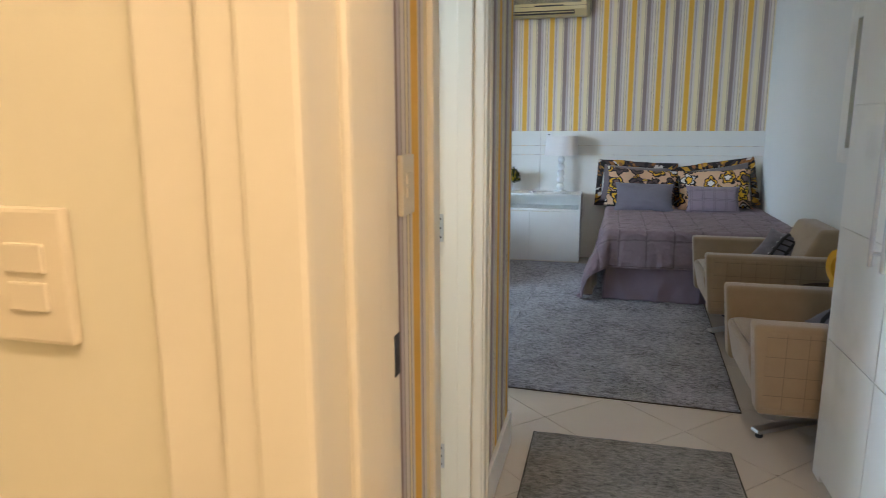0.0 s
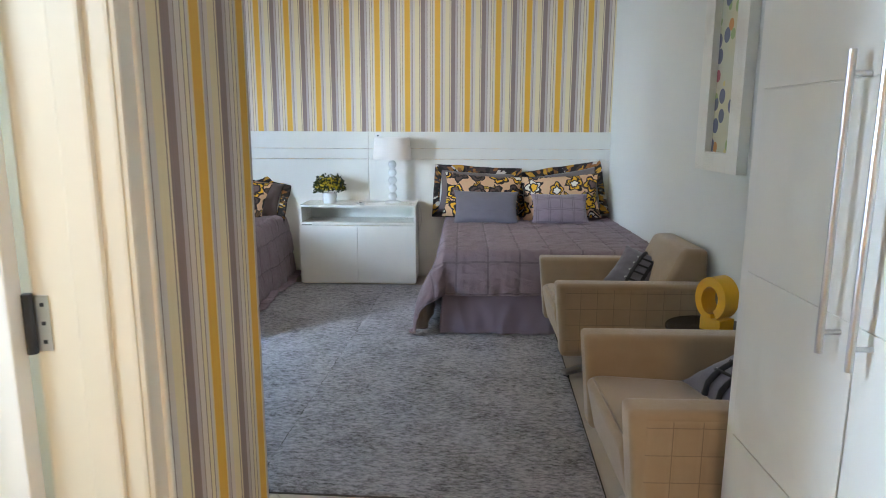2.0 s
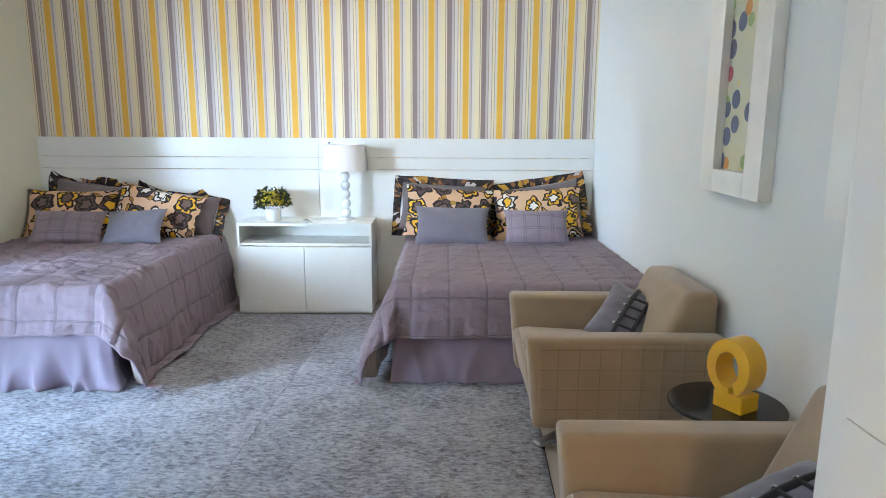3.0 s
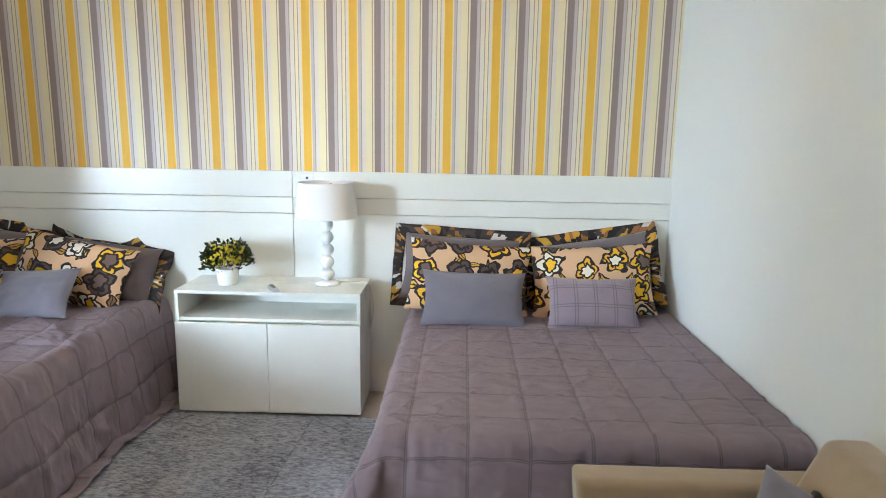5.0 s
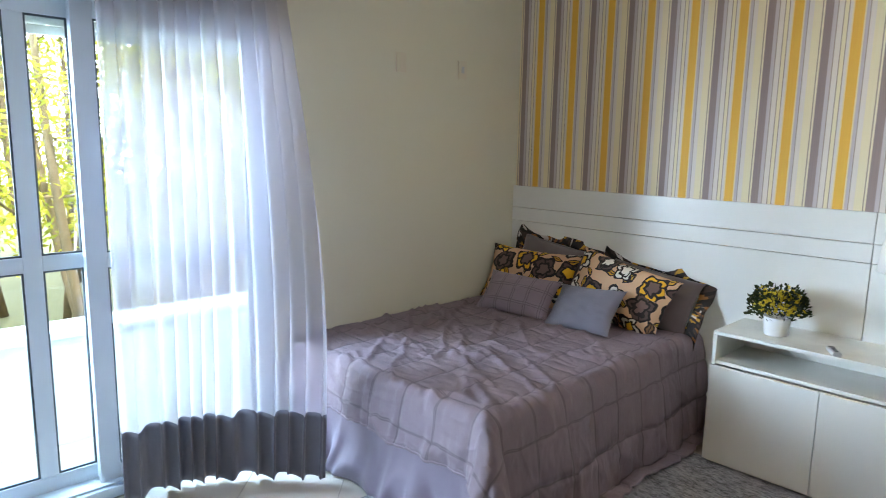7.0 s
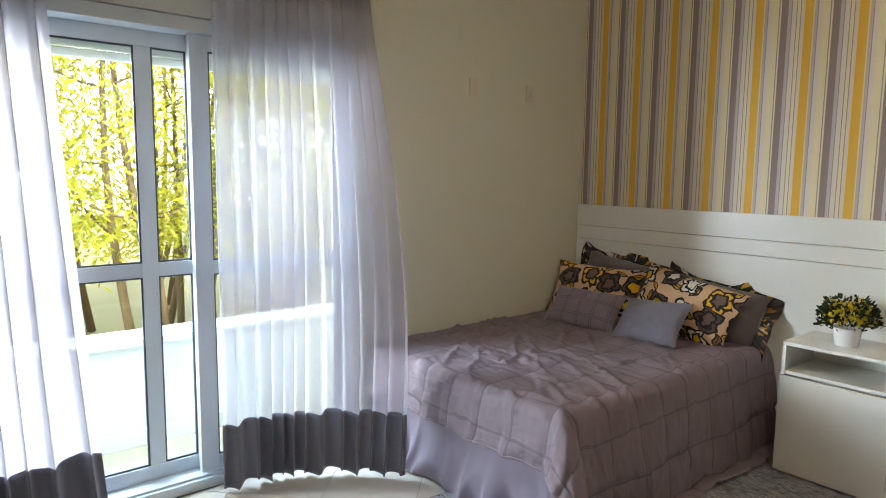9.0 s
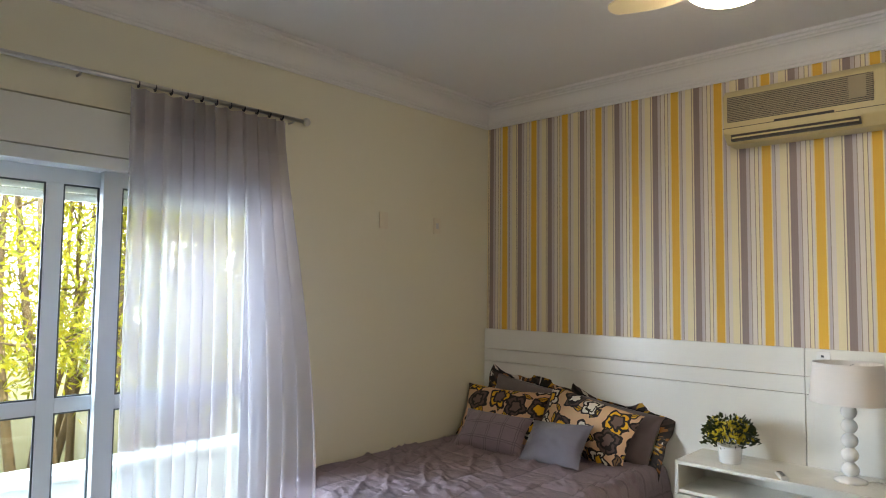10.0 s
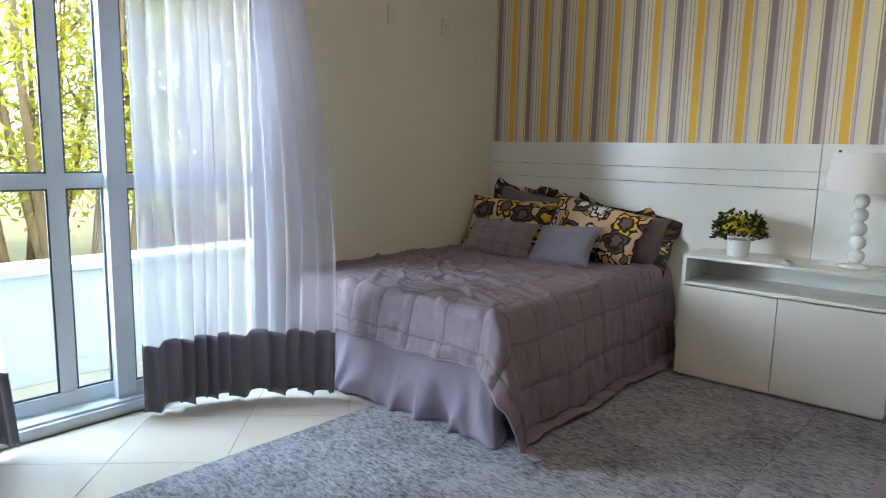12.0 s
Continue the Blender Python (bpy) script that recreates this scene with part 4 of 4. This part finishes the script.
part("stem", tube([(0, 0, 0.37), (0, 0, 0.55)], 0.006), CHROME, lampo)
cord = [(0.06, 0.02, 0.006), (0.10, 0.06, 0.006), (0.15, 0.03, 0.008), (0.19, 0.05, 0.01), (0.222, 0.03, 0.004), (0.245, 0.02, -0.06), (0.25, 0.06, -0.16), (0.23, 0.10, -0.25), (0.215, 0.15, -0.30)]
part("cord", tube(cord, 0.0025, 6), CABLE, lampo, "pale electric cord", smooth=True)

plant = thing("flower_pot", "white pot of small yellow flowers on the cabinet", "potted plant", (-0.575, 7.70, BT))
part("pot", lathe([(0.050, 0), (0.054, 0.004), (0.062, 0.085), (0.064, 0.092), (0.058, 0.092), (0.054, 0.07)], 32), CERAMIC, plant, smooth=True)
rp = random.Random(4)
green, gold = bmesh.new(), bmesh.new()
for k in range(1100):
    th, ph, rr = rp.uniform(0, 6.28), rp.uniform(0.0, 1.0), rp.uniform(0.55, 1.0)
    up = ph ** 0.8
    c = Vector((0.135 * rr * math.cos(th) * math.sqrt(max(0.05, 1 - up * up * 0.8)), 0.125 * rr * math.sin(th) * math.sqrt(max(0.05, 1 - up * up * 0.8)), 0.095 + 0.15 * up * rr + rp.uniform(-0.01, 0.01)))
    d = Vector((c.x, c.y, 0.06 + rp.uniform(-0.06, 0.08))).normalized()
    sd = d.orthogonal().normalized()
    sd.rotate(Matrix.Rotation(rp.uniform(0, 6.28), 3, d))
    ln, wd = rp.uniform(0.018, 0.03), rp.uniform(0.006, 0.010)
    tgt = gold if k % 4 == 0 and up > 0.25 else green
    if tgt is gold:
        for q in range(5):
            e = sd.copy()
            e.rotate(Matrix.Rotation(q * 1.2566, 3, d))
            o = e.cross(d)
            gold.faces.new([gold.verts.new(pp) for pp in (c, c + e * 0.008 + o * 0.005, c + e * 0.013 + d * 0.003, c + e * 0.008 - o * 0.005)])
    else:
        green.faces.new([green.verts.new(pp) for pp in (c, c + d * ln * 0.5 + sd * wd, c + d * ln, c + d * ln * 0.5 - sd * wd)])
tagged(part("foliage", green, POT_LEAVES, plant, "dark small leaves"), kind="stuff")
tagged(part("blossom", gold, PETALS, plant, "small yellow flowers"), kind="stuff")

remote = thing("remote_control", "pale grey remote control lying on the cabinet", "remote control", (-0.29, 7.585, BT), 30)
part("body", boxes((-0.018, 0.018, -0.055, 0.055, 0.001, 0.018), bevel=0.004), GREY_PLASTIC, remote)
for k in range(3):
    part("button", boxes((-0.009, 0.009, -0.035 + 0.02 * k, -0.024 + 0.02 * k, 0.018, 0.020), bevel=0.0008), DARK_METAL, remote)
part("display", boxes((-0.012, 0.012, 0.028, 0.048, 0.0178, 0.0188)), AC_DARK, remote)


# ---- armchairs, side table and its ornament ----
def prism(outline, y0, y1, bevel):
    """A body with the given side outline of x and z, across y."""
    bm = bmesh.new()
    a = [bm.verts.new((x, y0, z)) for x, z in outline]
    b = [bm.verts.new((x, y1, z)) for x, z in outline]
    bm.faces.new(a)
    bm.faces.new(b[::-1])
    for k in range(len(a)):
        bm.faces.new((a[k], b[k], b[(k + 1) % len(a)], a[(k + 1) % len(a)]))
    bmesh.ops.recalc_face_normals(bm, faces=bm.faces)
    bmesh.ops.bevel(bm, geom=list(bm.edges), offset=bevel, segments=4, affect="EDGES", profile=0.55)
    layer = bm.loops.layers.uv.new("cloth")
    for f in bm.faces:
        for l in f.loops:
            l[layer].uv = (l.vert.co.x + l.vert.co.y, l.vert.co.z + l.vert.co.y * 0.5)
    return bm


def quilted(y, face):
    rows, uvs, ni, nj = [], [], 110, 45
    for j in range(nj + 1):
        row, uv = [], []
        for i in range(ni + 1):
            x, z = 0.042 + 0.75 * i / ni, 0.222 + 0.345 * j / nj
            fx, fz = abs((x / 0.083) % 1 - 0.5), abs((z / 0.083) % 1 - 0.5)
            puff = min(1.0, fx * 9) * min(1.0, fz * 11)
            edge = min(1.0, min(i, ni - i, j, nj - j) / 2)
            row.append((x, y + face * (0.004 * puff ** 0.6 * edge + 0.001 - 0.006 * (1 - edge)), z))
            uv.append((x, z))
        rows.append(row)
        uvs.append(uv)
    if face > 0:
        rows, uvs = rows[::-1], uvs[::-1]
    return rows, uvs


ARM, WIDE = 0.112, 0.785
chair = thing("armchair", "low tan suede armchair with quilted sides and a grey cushion", "armchair", (1.055, 5.26, 0), group="two armchairs")
for y0, y1, face in ((0.0, ARM, -1), (WIDE - ARM, WIDE, 1)):
    arm = part("arm", prism([(0.035, 0.20), (0.80, 0.20), (0.815, 0.55), (0.79, 0.585), (0.0, 0.585)], y0, y1, 0.024), SUEDE, chair, smooth=True)
    rows, uvs = quilted(y0 if face < 0 else y1, face)
    sheet("quilted_panel", rows, uvs, [QUILT], arm, label="squares of stitched suede")
part("seat", prism([(0.05, 0.215), (0.70, 0.215), (0.70, 0.40), (0.06, 0.435), (0.008, 0.42)], ARM + 0.002, WIDE - ARM - 0.002, 0.03), SUEDE, chair, smooth=True)
part("backrest", prism([(0.50, 0.39), (0.80, 0.39), (0.795, 0.745), (0.665, 0.748)], ARM + 0.002, WIDE - ARM - 0.002, 0.036), SUEDE, chair, smooth=True)
part("back_panel", prism([(0.72, 0.21), (0.78, 0.21), (0.79, 0.5), (0.72, 0.5)], ARM + 0.002, WIDE - ARM - 0.002, 0.015), SUEDE, chair, smooth=True)
part("column", lathe([(0.05, 0.05), (0.04, 0.07), (0.03, 0.09), (0.03, 0.19), (0.09, 0.205), (0.09, 0.214)], 24), CHROME, chair).location = (0.42, WIDE / 2, 0)
for k in range(4):
    fo = part("foot", prism([(0.0, 0.066), (0.0, 0.04), (0.37, 0.022), (0.385, 0.03), (0.38, 0.042)], -0.024, 0.024, 0.004), CHROME, chair, "flat steel foot")
    fo.matrix_local = pose(0.42, WIDE / 2, 0, 0, 0, 28 + 90 * k)
    part("glide", lathe([(0.015, 0.0), (0.018, 0.006), (0.012, 0.024)], 12), DARK_METAL, fo).location = (0.355, 0, 0)
copy_thing(chair, pose(1.045, 3.775, 0))


def strapped_cushion(place, turn, size):
    c = thing("cushion", "slate-grey cushion laced with black straps, on an armchair", "cushion", group="strapped cushions")
    c.matrix_world = pose(*place, *turn)
    rows, uvs = cushion(size, size, 0.15, seed=size * 9)
    sheet("cover", rows, uvs, [GREY_CLOTH], c)
    def skin(u, v):
        return -0.077 * max(0.0, (1 - abs(u) ** 2.4) * (1 - abs(v) ** 2.4)) ** 0.55 - 0.003

    for k in (-1, 1):
        pts = [(size * 0.11 * k, skin(0.22, 2 * f - 1), size * (0.02 + 0.96 * f)) for f in [i / 14 for i in range(15)]]
        part("strap", tube(pts, 0.011, 6), BLACK_STRAP, c, "black strap", smooth=True)
    for k in range(4):
        f = 0.22 + 0.16 * k
        part("lace", tube([(size * 0.5 * u, skin(u, 2 * (f + 0.05 * u) - 1) - 0.004, size * (f + 0.05 * u)) for u in (-0.3, -0.15, 0.0, 0.15, 0.3)], 0.006, 6), BLACK_STRAP, c, smooth=True)
        part("eyelet", lathe([(0.005, 0.0), (0.007, 0.003), (0.004, 0.005)], 12), CHROME, c).matrix_local = pose(-size * 0.16, skin(-0.32, 2 * f - 1) + 0.001, size * f, 90)
    return c


strapped_cushion((1.50, 5.62, 0.43), (-52, 20, -30), 0.33)
strapped_cushion((1.40, 4.12, 0.47), (-72, 0, -80), 0.36)

table = thing("side_table", "round black glass side table between the armchairs", "side table", (1.692, 4.90, 0))
part("tabletop", lathe([(0.188, 0.468), (0.192, 0.472), (0.192, 0.478), (0.188, 0.482)], 64), BLACK_GLASS, table, "glossy black glass top", smooth=False)
part("column", lathe([(0.05, 0.02), (0.035, 0.05), (0.035, 0.44), (0.08, 0.466)], 32), BLACK_GLASS, table, smooth=True)
part("foot", lathe([(0.16, 0.0), (0.16, 0.012), (0.05, 0.022)], 48), BLACK_GLASS, table)

orn = thing("ring_ornament", "yellow lacquered ring ornament on a block foot", "ornament", (1.70, 4.87, 0.4825), -60)
ring = bmesh.new()
prof = []
for k in range(57):
    a = radians(-60 + 340 * k / 56)
    ro = 0.086 + 0.004 * math.sin(a)
    ri = 0.046 + 0.010 * (k / 56)
    prof.append((ro, ri, a))
prev = None
for ro, ri, a in prof:
    c, s = math.cos(a), math.sin(a)
    cur = [ring.verts.new(q) for q in ((ro * c * 0.92, -0.045, 0.140 + ro * 1.12 * s), (ri * c * 0.85, -0.045, 0.140 + ri * 1.15 * s), (ri * c * 0.85, 0.045, 0.140 + ri * 1.15 * s), (ro * c * 0.92, 0.045, 0.140 + ro * 1.12 * s))]
    if prev:
        for k in range(4):
            ring.faces.new((prev[k], prev[(k + 1) % 4], cur[(k + 1) % 4], cur[k]))
    else:
        ring.faces.new(cur[::-1])
    prev = cur
ring.faces.new(prev)
bmesh.ops.recalc_face_normals(ring, faces=ring.faces)
part("ring", ring, YELLOW, orn)
part("foot", boxes((-0.045, 0.062, -0.045, 0.045, 0.0, 0.058), bevel=0.003), YELLOW, orn)


# ---- pictures ----
def picture(y0, y1, z0, z1, label):
    p = thing("picture", label, "picture", (1.888, (y0 + y1) / 2, z0), group="pictures on the white wall")
    h, t, b, d = (y1 - y0) / 2, z1 - z0, 0.13, 0.05
    for name, row in (("stile", (-d, 0, -h, -h + b, 0, t)), ("stile", (-d, 0, h - b, h, 0, t)), ("rail", (-d, 0, -h + b, h - b, 0, 0.094)), ("rail", (-d, 0, -h + b, h - b, t - 0.094, t))):
        part(name, boxes(row, bevel=0.002), LACQUER, p, "deep white box frame")
    part("print", boxes((-0.016, -0.004, -h + b, h - b, 0.094, t - 0.094)), ART_PAPER, p, "collage of buttons, fruit and discs in ochre and green")
    return p


picture(5.12, 5.66, 1.145, 2.09, "tall white box frame with a small coloured collage")
picture(4.17, 4.71, 1.145, 2.09, "tall white box frame with a small coloured collage")

# ---- air conditioner and ceiling fan ----
ac = thing("air_conditioner", "yellowed split air conditioner high on the striped wall", "air conditioner", (-0.215, 7.944, 2.43))
part("housing", prism([(-0.20, 0.055), (-0.20, 0.27), (-0.17, 0.30), (0.0, 0.30), (0.0, 0.0), (-0.14, 0.0)], -0.385, 0.385, 0.012), AC_PLASTIC, ac).matrix_local = pose(0, 0, 0, 0, 0, 90) @ pose(0, 0, 0)
part("grille", boxes((-0.36, 0.33, -0.2025, -0.195, 0.115, 0.255)), AC_DARK, ac, "dark intake behind slats")
for k in range(14):
    part("slat", boxes((-0.36, 0.33, -0.2065, -0.2015, 0.118 + 0.0098 * k, 0.1235 + 0.0098 * k)), AC_GRILLE, ac)
part("display", boxes((0.225, 0.30, -0.2085, -0.206, 0.14, 0.25), bevel=0.001), AC_GRILLE, ac)
part("seam", boxes((-0.385, 0.385, -0.2015, -0.198, 0.083, 0.086)), AC_DARK, ac)
part("finger_slot", prism([(-0.203, 0.085), (-0.203, 0.095), (-0.198, 0.098), (-0.198, 0.085)], -0.16, 0.12, 0.001), AC_DARK, ac).matrix_local = pose(0, 0, 0, 0, 0, 90)
part("outlet", boxes((-0.345, 0.27, -0.192, -0.165, 0.012, 0.062)), AC_DARK, ac, "dark air outlet")
part("flap", boxes((-0.34, 0.265, -0.012, 0.012, -0.002, 0.002), bevel=0.0015), AC_PLASTIC, ac).matrix_local = pose(0, -0.19, 0.034, 48)

FX, FY = -0.09, 6.38
fan = thing("ceiling_fan", "cream ceiling fan with a lit opal glass globe", "ceiling fan", (FX, FY, 2.63))
part("globe", lathe([(0.004, 0.0)] + [(0.15 * math.sin(a), 0.072 * (1 - math.cos(a))) for a in [k * math.pi / 22 for k in range(2, 12)]] + [(0.14, 0.095)], 40), GLOBE, fan, "lit opal glass globe", smooth=True)
part("motor", lathe([(0.15, 0.096), (0.16, 0.10), (0.15, 0.16), (0.08, 0.19), (0.03, 0.20)], 40), FAN_CREAM, fan, smooth=True)
part("rod", tube([(0, 0, 0.2), (0, 0, 0.34)], 0.014), FAN_CREAM, fan)
part("canopy", lathe([(0.03, 0.29), (0.06, 0.33), (0.065, 0.369)], 28), FAN_CREAM, fan, smooth=True)
for k in range(3):
    a0 = radians(58 + 120 * k)
    bl = bmesh.new()
    out = []
    n = 18
    for i in range(n + 1):
        f = i / n
        out.append((0.13 + 0.325 * f, 0.045 + 0.055 * math.sin(math.pi * f ** 0.8) * (1 if f < 1 else 0)))
    edge = [(x, w) for x, w in out] + [(0.468, 0.025), (0.472, 0.0), (0.468, -0.022)] + [(x, -w * 0.9) for x, w in out[::-1]]
    lo = [bl.verts.new((x, y, 0.105 + 0.10 * y)) for x, y in edge]
    hi = [bl.verts.new((x, y, 0.111 + 0.10 * y)) for x, y in edge]
    bl.faces.new(lo[::-1])
    bl.faces.new(hi)
    for i in range(len(edge)):
        bl.faces.new((lo[i], lo[(i + 1) % len(edge)], hi[(i + 1) % len(edge)], hi[i]))
    part("blade", bl, FAN_CREAM, fan).matrix_local = pose(0, 0, 0, 0, 0, math.degrees(a0))


# ---- curtains and rail ----
rail = thing("curtain_rail", "steel curtain rail with ball ends above the window", "curtain rail", (-2.40, 0, 2.56))
part("rod", tube([(0, 3.82, 0), (0, 6.2, 0)], 0.011, 14), CHROME, rail, smooth=True)
for y in (3.80, 6.225):
    part("finial", lathe([(0.004, -0.024)] + [(0.024 * math.sin(a), -0.024 * math.cos(a)) for a in [k * math.pi / 10 for k in range(1, 10)]] + [(0.004, 0.024)], 20), CHROME, rail, smooth=True).location = (0, y, 0)
for y in (3.9, 5.03, 6.14):
    part("bracket", tube([(0, y, -0.012), (-0.02, y, -0.018), (-0.052, y, -0.018)], 0.006), CHROME, rail)


def curtain(y_top, y_low, folds, billow, seed, label, voile):
    """A pleated voile panel with a dark hem, hung from rings; billow(f, d) is how far it blows into the room."""
    c = thing("curtain", label, "curtain", group="two curtains")
    ni, nj = 300, 90
    rows, uvs = [], []
    for j in range(nj + 1):
        d = j / nj
        row, uv = [], []
        for i in range(ni + 1):
            f = i / ni
            y = y_top[0] + (y_top[1] - y_top[0]) * f
            yl = y_low[0] + (y_low[1] - y_low[0]) * f
            mix = d ** 1.3
            ph = 2 * math.pi * folds * (f + 0.022 * math.sin(13 * f + seed) + 0.03 * d * noise.noise(Vector((f * 4, d * 0.7, seed))))
            wave = math.sin(ph) + 0.3 * math.sin(2 * ph + seed) + 0.5 * d * noise.noise(Vector((f * 17, d * 1.2, seed + 5)))
            amp = 0.020 + 0.020 * math.sin(math.pi * min(1, d * 1.1)) + 0.012 * noise.noise(Vector((f * 5, d * 1.5, seed)))
            bx, by = billow(f, d)
            row.append((-2.40 + amp * wave + bx, y + (yl - y) * mix + 0.010 * math.cos(ph) + by, 2.535 - 2.505 * d + 0.004 * math.sin(ph + 1) * d + 0.035 * d * d * noise.noise(Vector((f * 5, 0, seed))) + 0.014 * d * d * math.sin(ph * 0.5 + seed)))
            uv.append((f * 2.2, d * 2.49))
        rows.append(row)
        uvs.append(uv)
    rows, uvs = [r[::-1] for r in rows], [r[::-1] for r in uvs]
    top, hem = int(nj * 0.085), int(nj * 0.885)
    cut = lambda a, b: ([r for r in rows[a:b + 1]], [u for u in uvs[a:b + 1]])
    sheet("heading", *cut(0, top), [HEADING], c, label="doubled heading tape")
    sheet("voile", *cut(top, hem), [voile], c, label="white sheer voile")
    sheet("hem", *cut(hem, nj), [HEM], c, 0.003, label="slate-grey hem band")
    n = 11
    for k in range(n):
        y = y_top[0] + (y_top[1] - y_top[0]) * (k + 0.5) / n
        r = part("ring", lathe([(0.014, -0.0018), (0.017, -0.0018), (0.017, 0.0018), (0.014, 0.0018)], 16), DARK_METAL, c)
        r.matrix_local = pose(-2.40, y, 2.553, 90)
    return c


def blown(f, d):
    swing = math.sin(min(1.0, d / 0.8) * math.pi / 2) ** 1.4
    return 0.06 * d + 0.44 * f ** 2.4 * swing, -0.04 * f * f * d


curtain((5.24, 6.10), (5.22, 6.02), 12.5, blown, 1.0, "white voile curtain with a slate hem, blown into the room", SHEER)
curtain((3.84, 4.60), (3.80, 4.74), 10.0, lambda f, d: (0.05 * d * f, 0.0), 4.0, "white voile curtain with a slate hem, hanging still", SHADED_VOILE)

# ---- rugs ----
def rug(name, x0, x1, y0, y1, mat, label, rough, group="", joined=0, turn=0.0):
    c = Vector(((x0 + x1) / 2 + 0.29, (y0 + y1) / 2 - 5.93)) if joined else Vector(((x0 + x1) / 2, (y0 + y1) / 2))
    c = Matrix.Rotation(radians(turn), 2) @ c + (Vector((-0.29, 5.93)) if joined else Vector((0, 0)))
    t = thing(name, label, "rug", (c.x, c.y, 0.0005), turn, group=group)
    w, l = (x1 - x0) / 2, (y1 - y0) / 2
    step = 0.012
    ni, nj = int(2 * w / step), int(2 * l / step)
    rows, uvs = [], []
    for j in range(nj + 1):
        row = []
        for i in range(ni + 1):
            x, y = -w + 2 * w * i / ni, -l + 2 * l * j / nj
            e = min(9 if joined == -1 else i, 9 if joined == 1 else ni - i, j, nj - j)
            seam = 0.8 if (joined == -1 and i < 2) or (joined == 1 and ni - i < 2) else 1.0
            row.append((x + 0.003 * noise.noise(Vector((x * 30, y * 30, 3))), y + 0.003 * noise.noise(Vector((x * 30, y * 30, 7))), seam * (0.013 + rough * noise.noise(Vector((x * 45, y * 45, 1))) + 0.6 * rough * noise.noise(Vector((x * 9, y * 9, 2)))) if e > 0 else 0.004))
        rows.append(row)
        uvs.append([(p[0], p[1]) for p in row])
    sheet("woven_top", rows, uvs, [mat], t)
    part("binding", boxes((-w - (0.004 if joined != -1 else 0), w + (0.004 if joined != 1 else 0), -l - 0.004, l + 0.004, 0.0, 0.005)), RUG_EDGE, t, "dark bound edge")
    return t


rug("rug", -1.70, -0.14, 4.30, 7.56, RUG, "grey looped wool rug on the bedroom floor", 0.006, "two rugs side by side", 1, -2.5)
rug("rug", -0.1385, 1.19, 4.30, 7.56, RUG, "grey looped wool rug on the bedroom floor", 0.006, "two rugs side by side", -1, -2.5)
rug("door_mat", 0.165, 1.0, 3.06, 3.80, MAT, "grey-beige woven mat on the corridor floor", 0.003)

# ---- floor tiles, laid on the diagonal ----
floor_ob = bpy.data.objects["floor"]
SIDE, JOINT = 0.45, 0.003
R2 = math.sqrt(0.5)
rooms = [(-2.44, 1.886, 3.668, 7.93), (0.07, 1.886, 1.66, 3.668), (-2.45, 0.07, 1.66, 3.49), (-0.99, 1.886, -1.04, 1.66)]
U0, V0 = 3.535 * R2, 3.14 * R2
for rx0, rx1, ry0, ry1 in rooms:
    for a in range(-22, 22):
        for b in range(-22, 22):
            u, w = U0 + SIDE * a, V0 + SIDE * b
            corners = [((p - q) * R2, (p + q) * R2) for p, q in ((u, w), (u + SIDE, w), (u + SIDE, w + SIDE), (u, w + SIDE))]
            xs, ys = [c[0] for c in corners], [c[1] for c in corners]
            if max(xs) <= rx0 + 0.02 or min(xs) >= rx1 - 0.02 or max(ys) <= ry0 + 0.02 or min(ys) >= ry1 - 0.02:
                continue
            bm = bmesh.new()
            box(bm, u + JOINT / 2, u + SIDE - JOINT / 2, w + JOINT / 2, w + SIDE - JOINT / 2, -0.008, 0.0)
            bmesh.ops.transform(bm, matrix=Matrix(((R2, -R2, 0, 0), (R2, R2, 0, 0), (0, 0, 1, 0), (0, 0, 0, 1))), verts=bm.verts)
            for co, no in (((rx0, 0, 0), (-1, 0, 0)), ((rx1, 0, 0), (1, 0, 0)), ((0, ry0, 0), (0, -1, 0)), ((0, ry1, 0), (0, 1, 0))):
                bmesh.ops.bisect_plane(bm, geom=bm.verts[:] + bm.edges[:] + bm.faces[:], plane_co=co, plane_no=no, clear_outer=True)
            if bm.faces:
                link("tile", bm, TILE, floor_ob)
            else:
                bm.free()
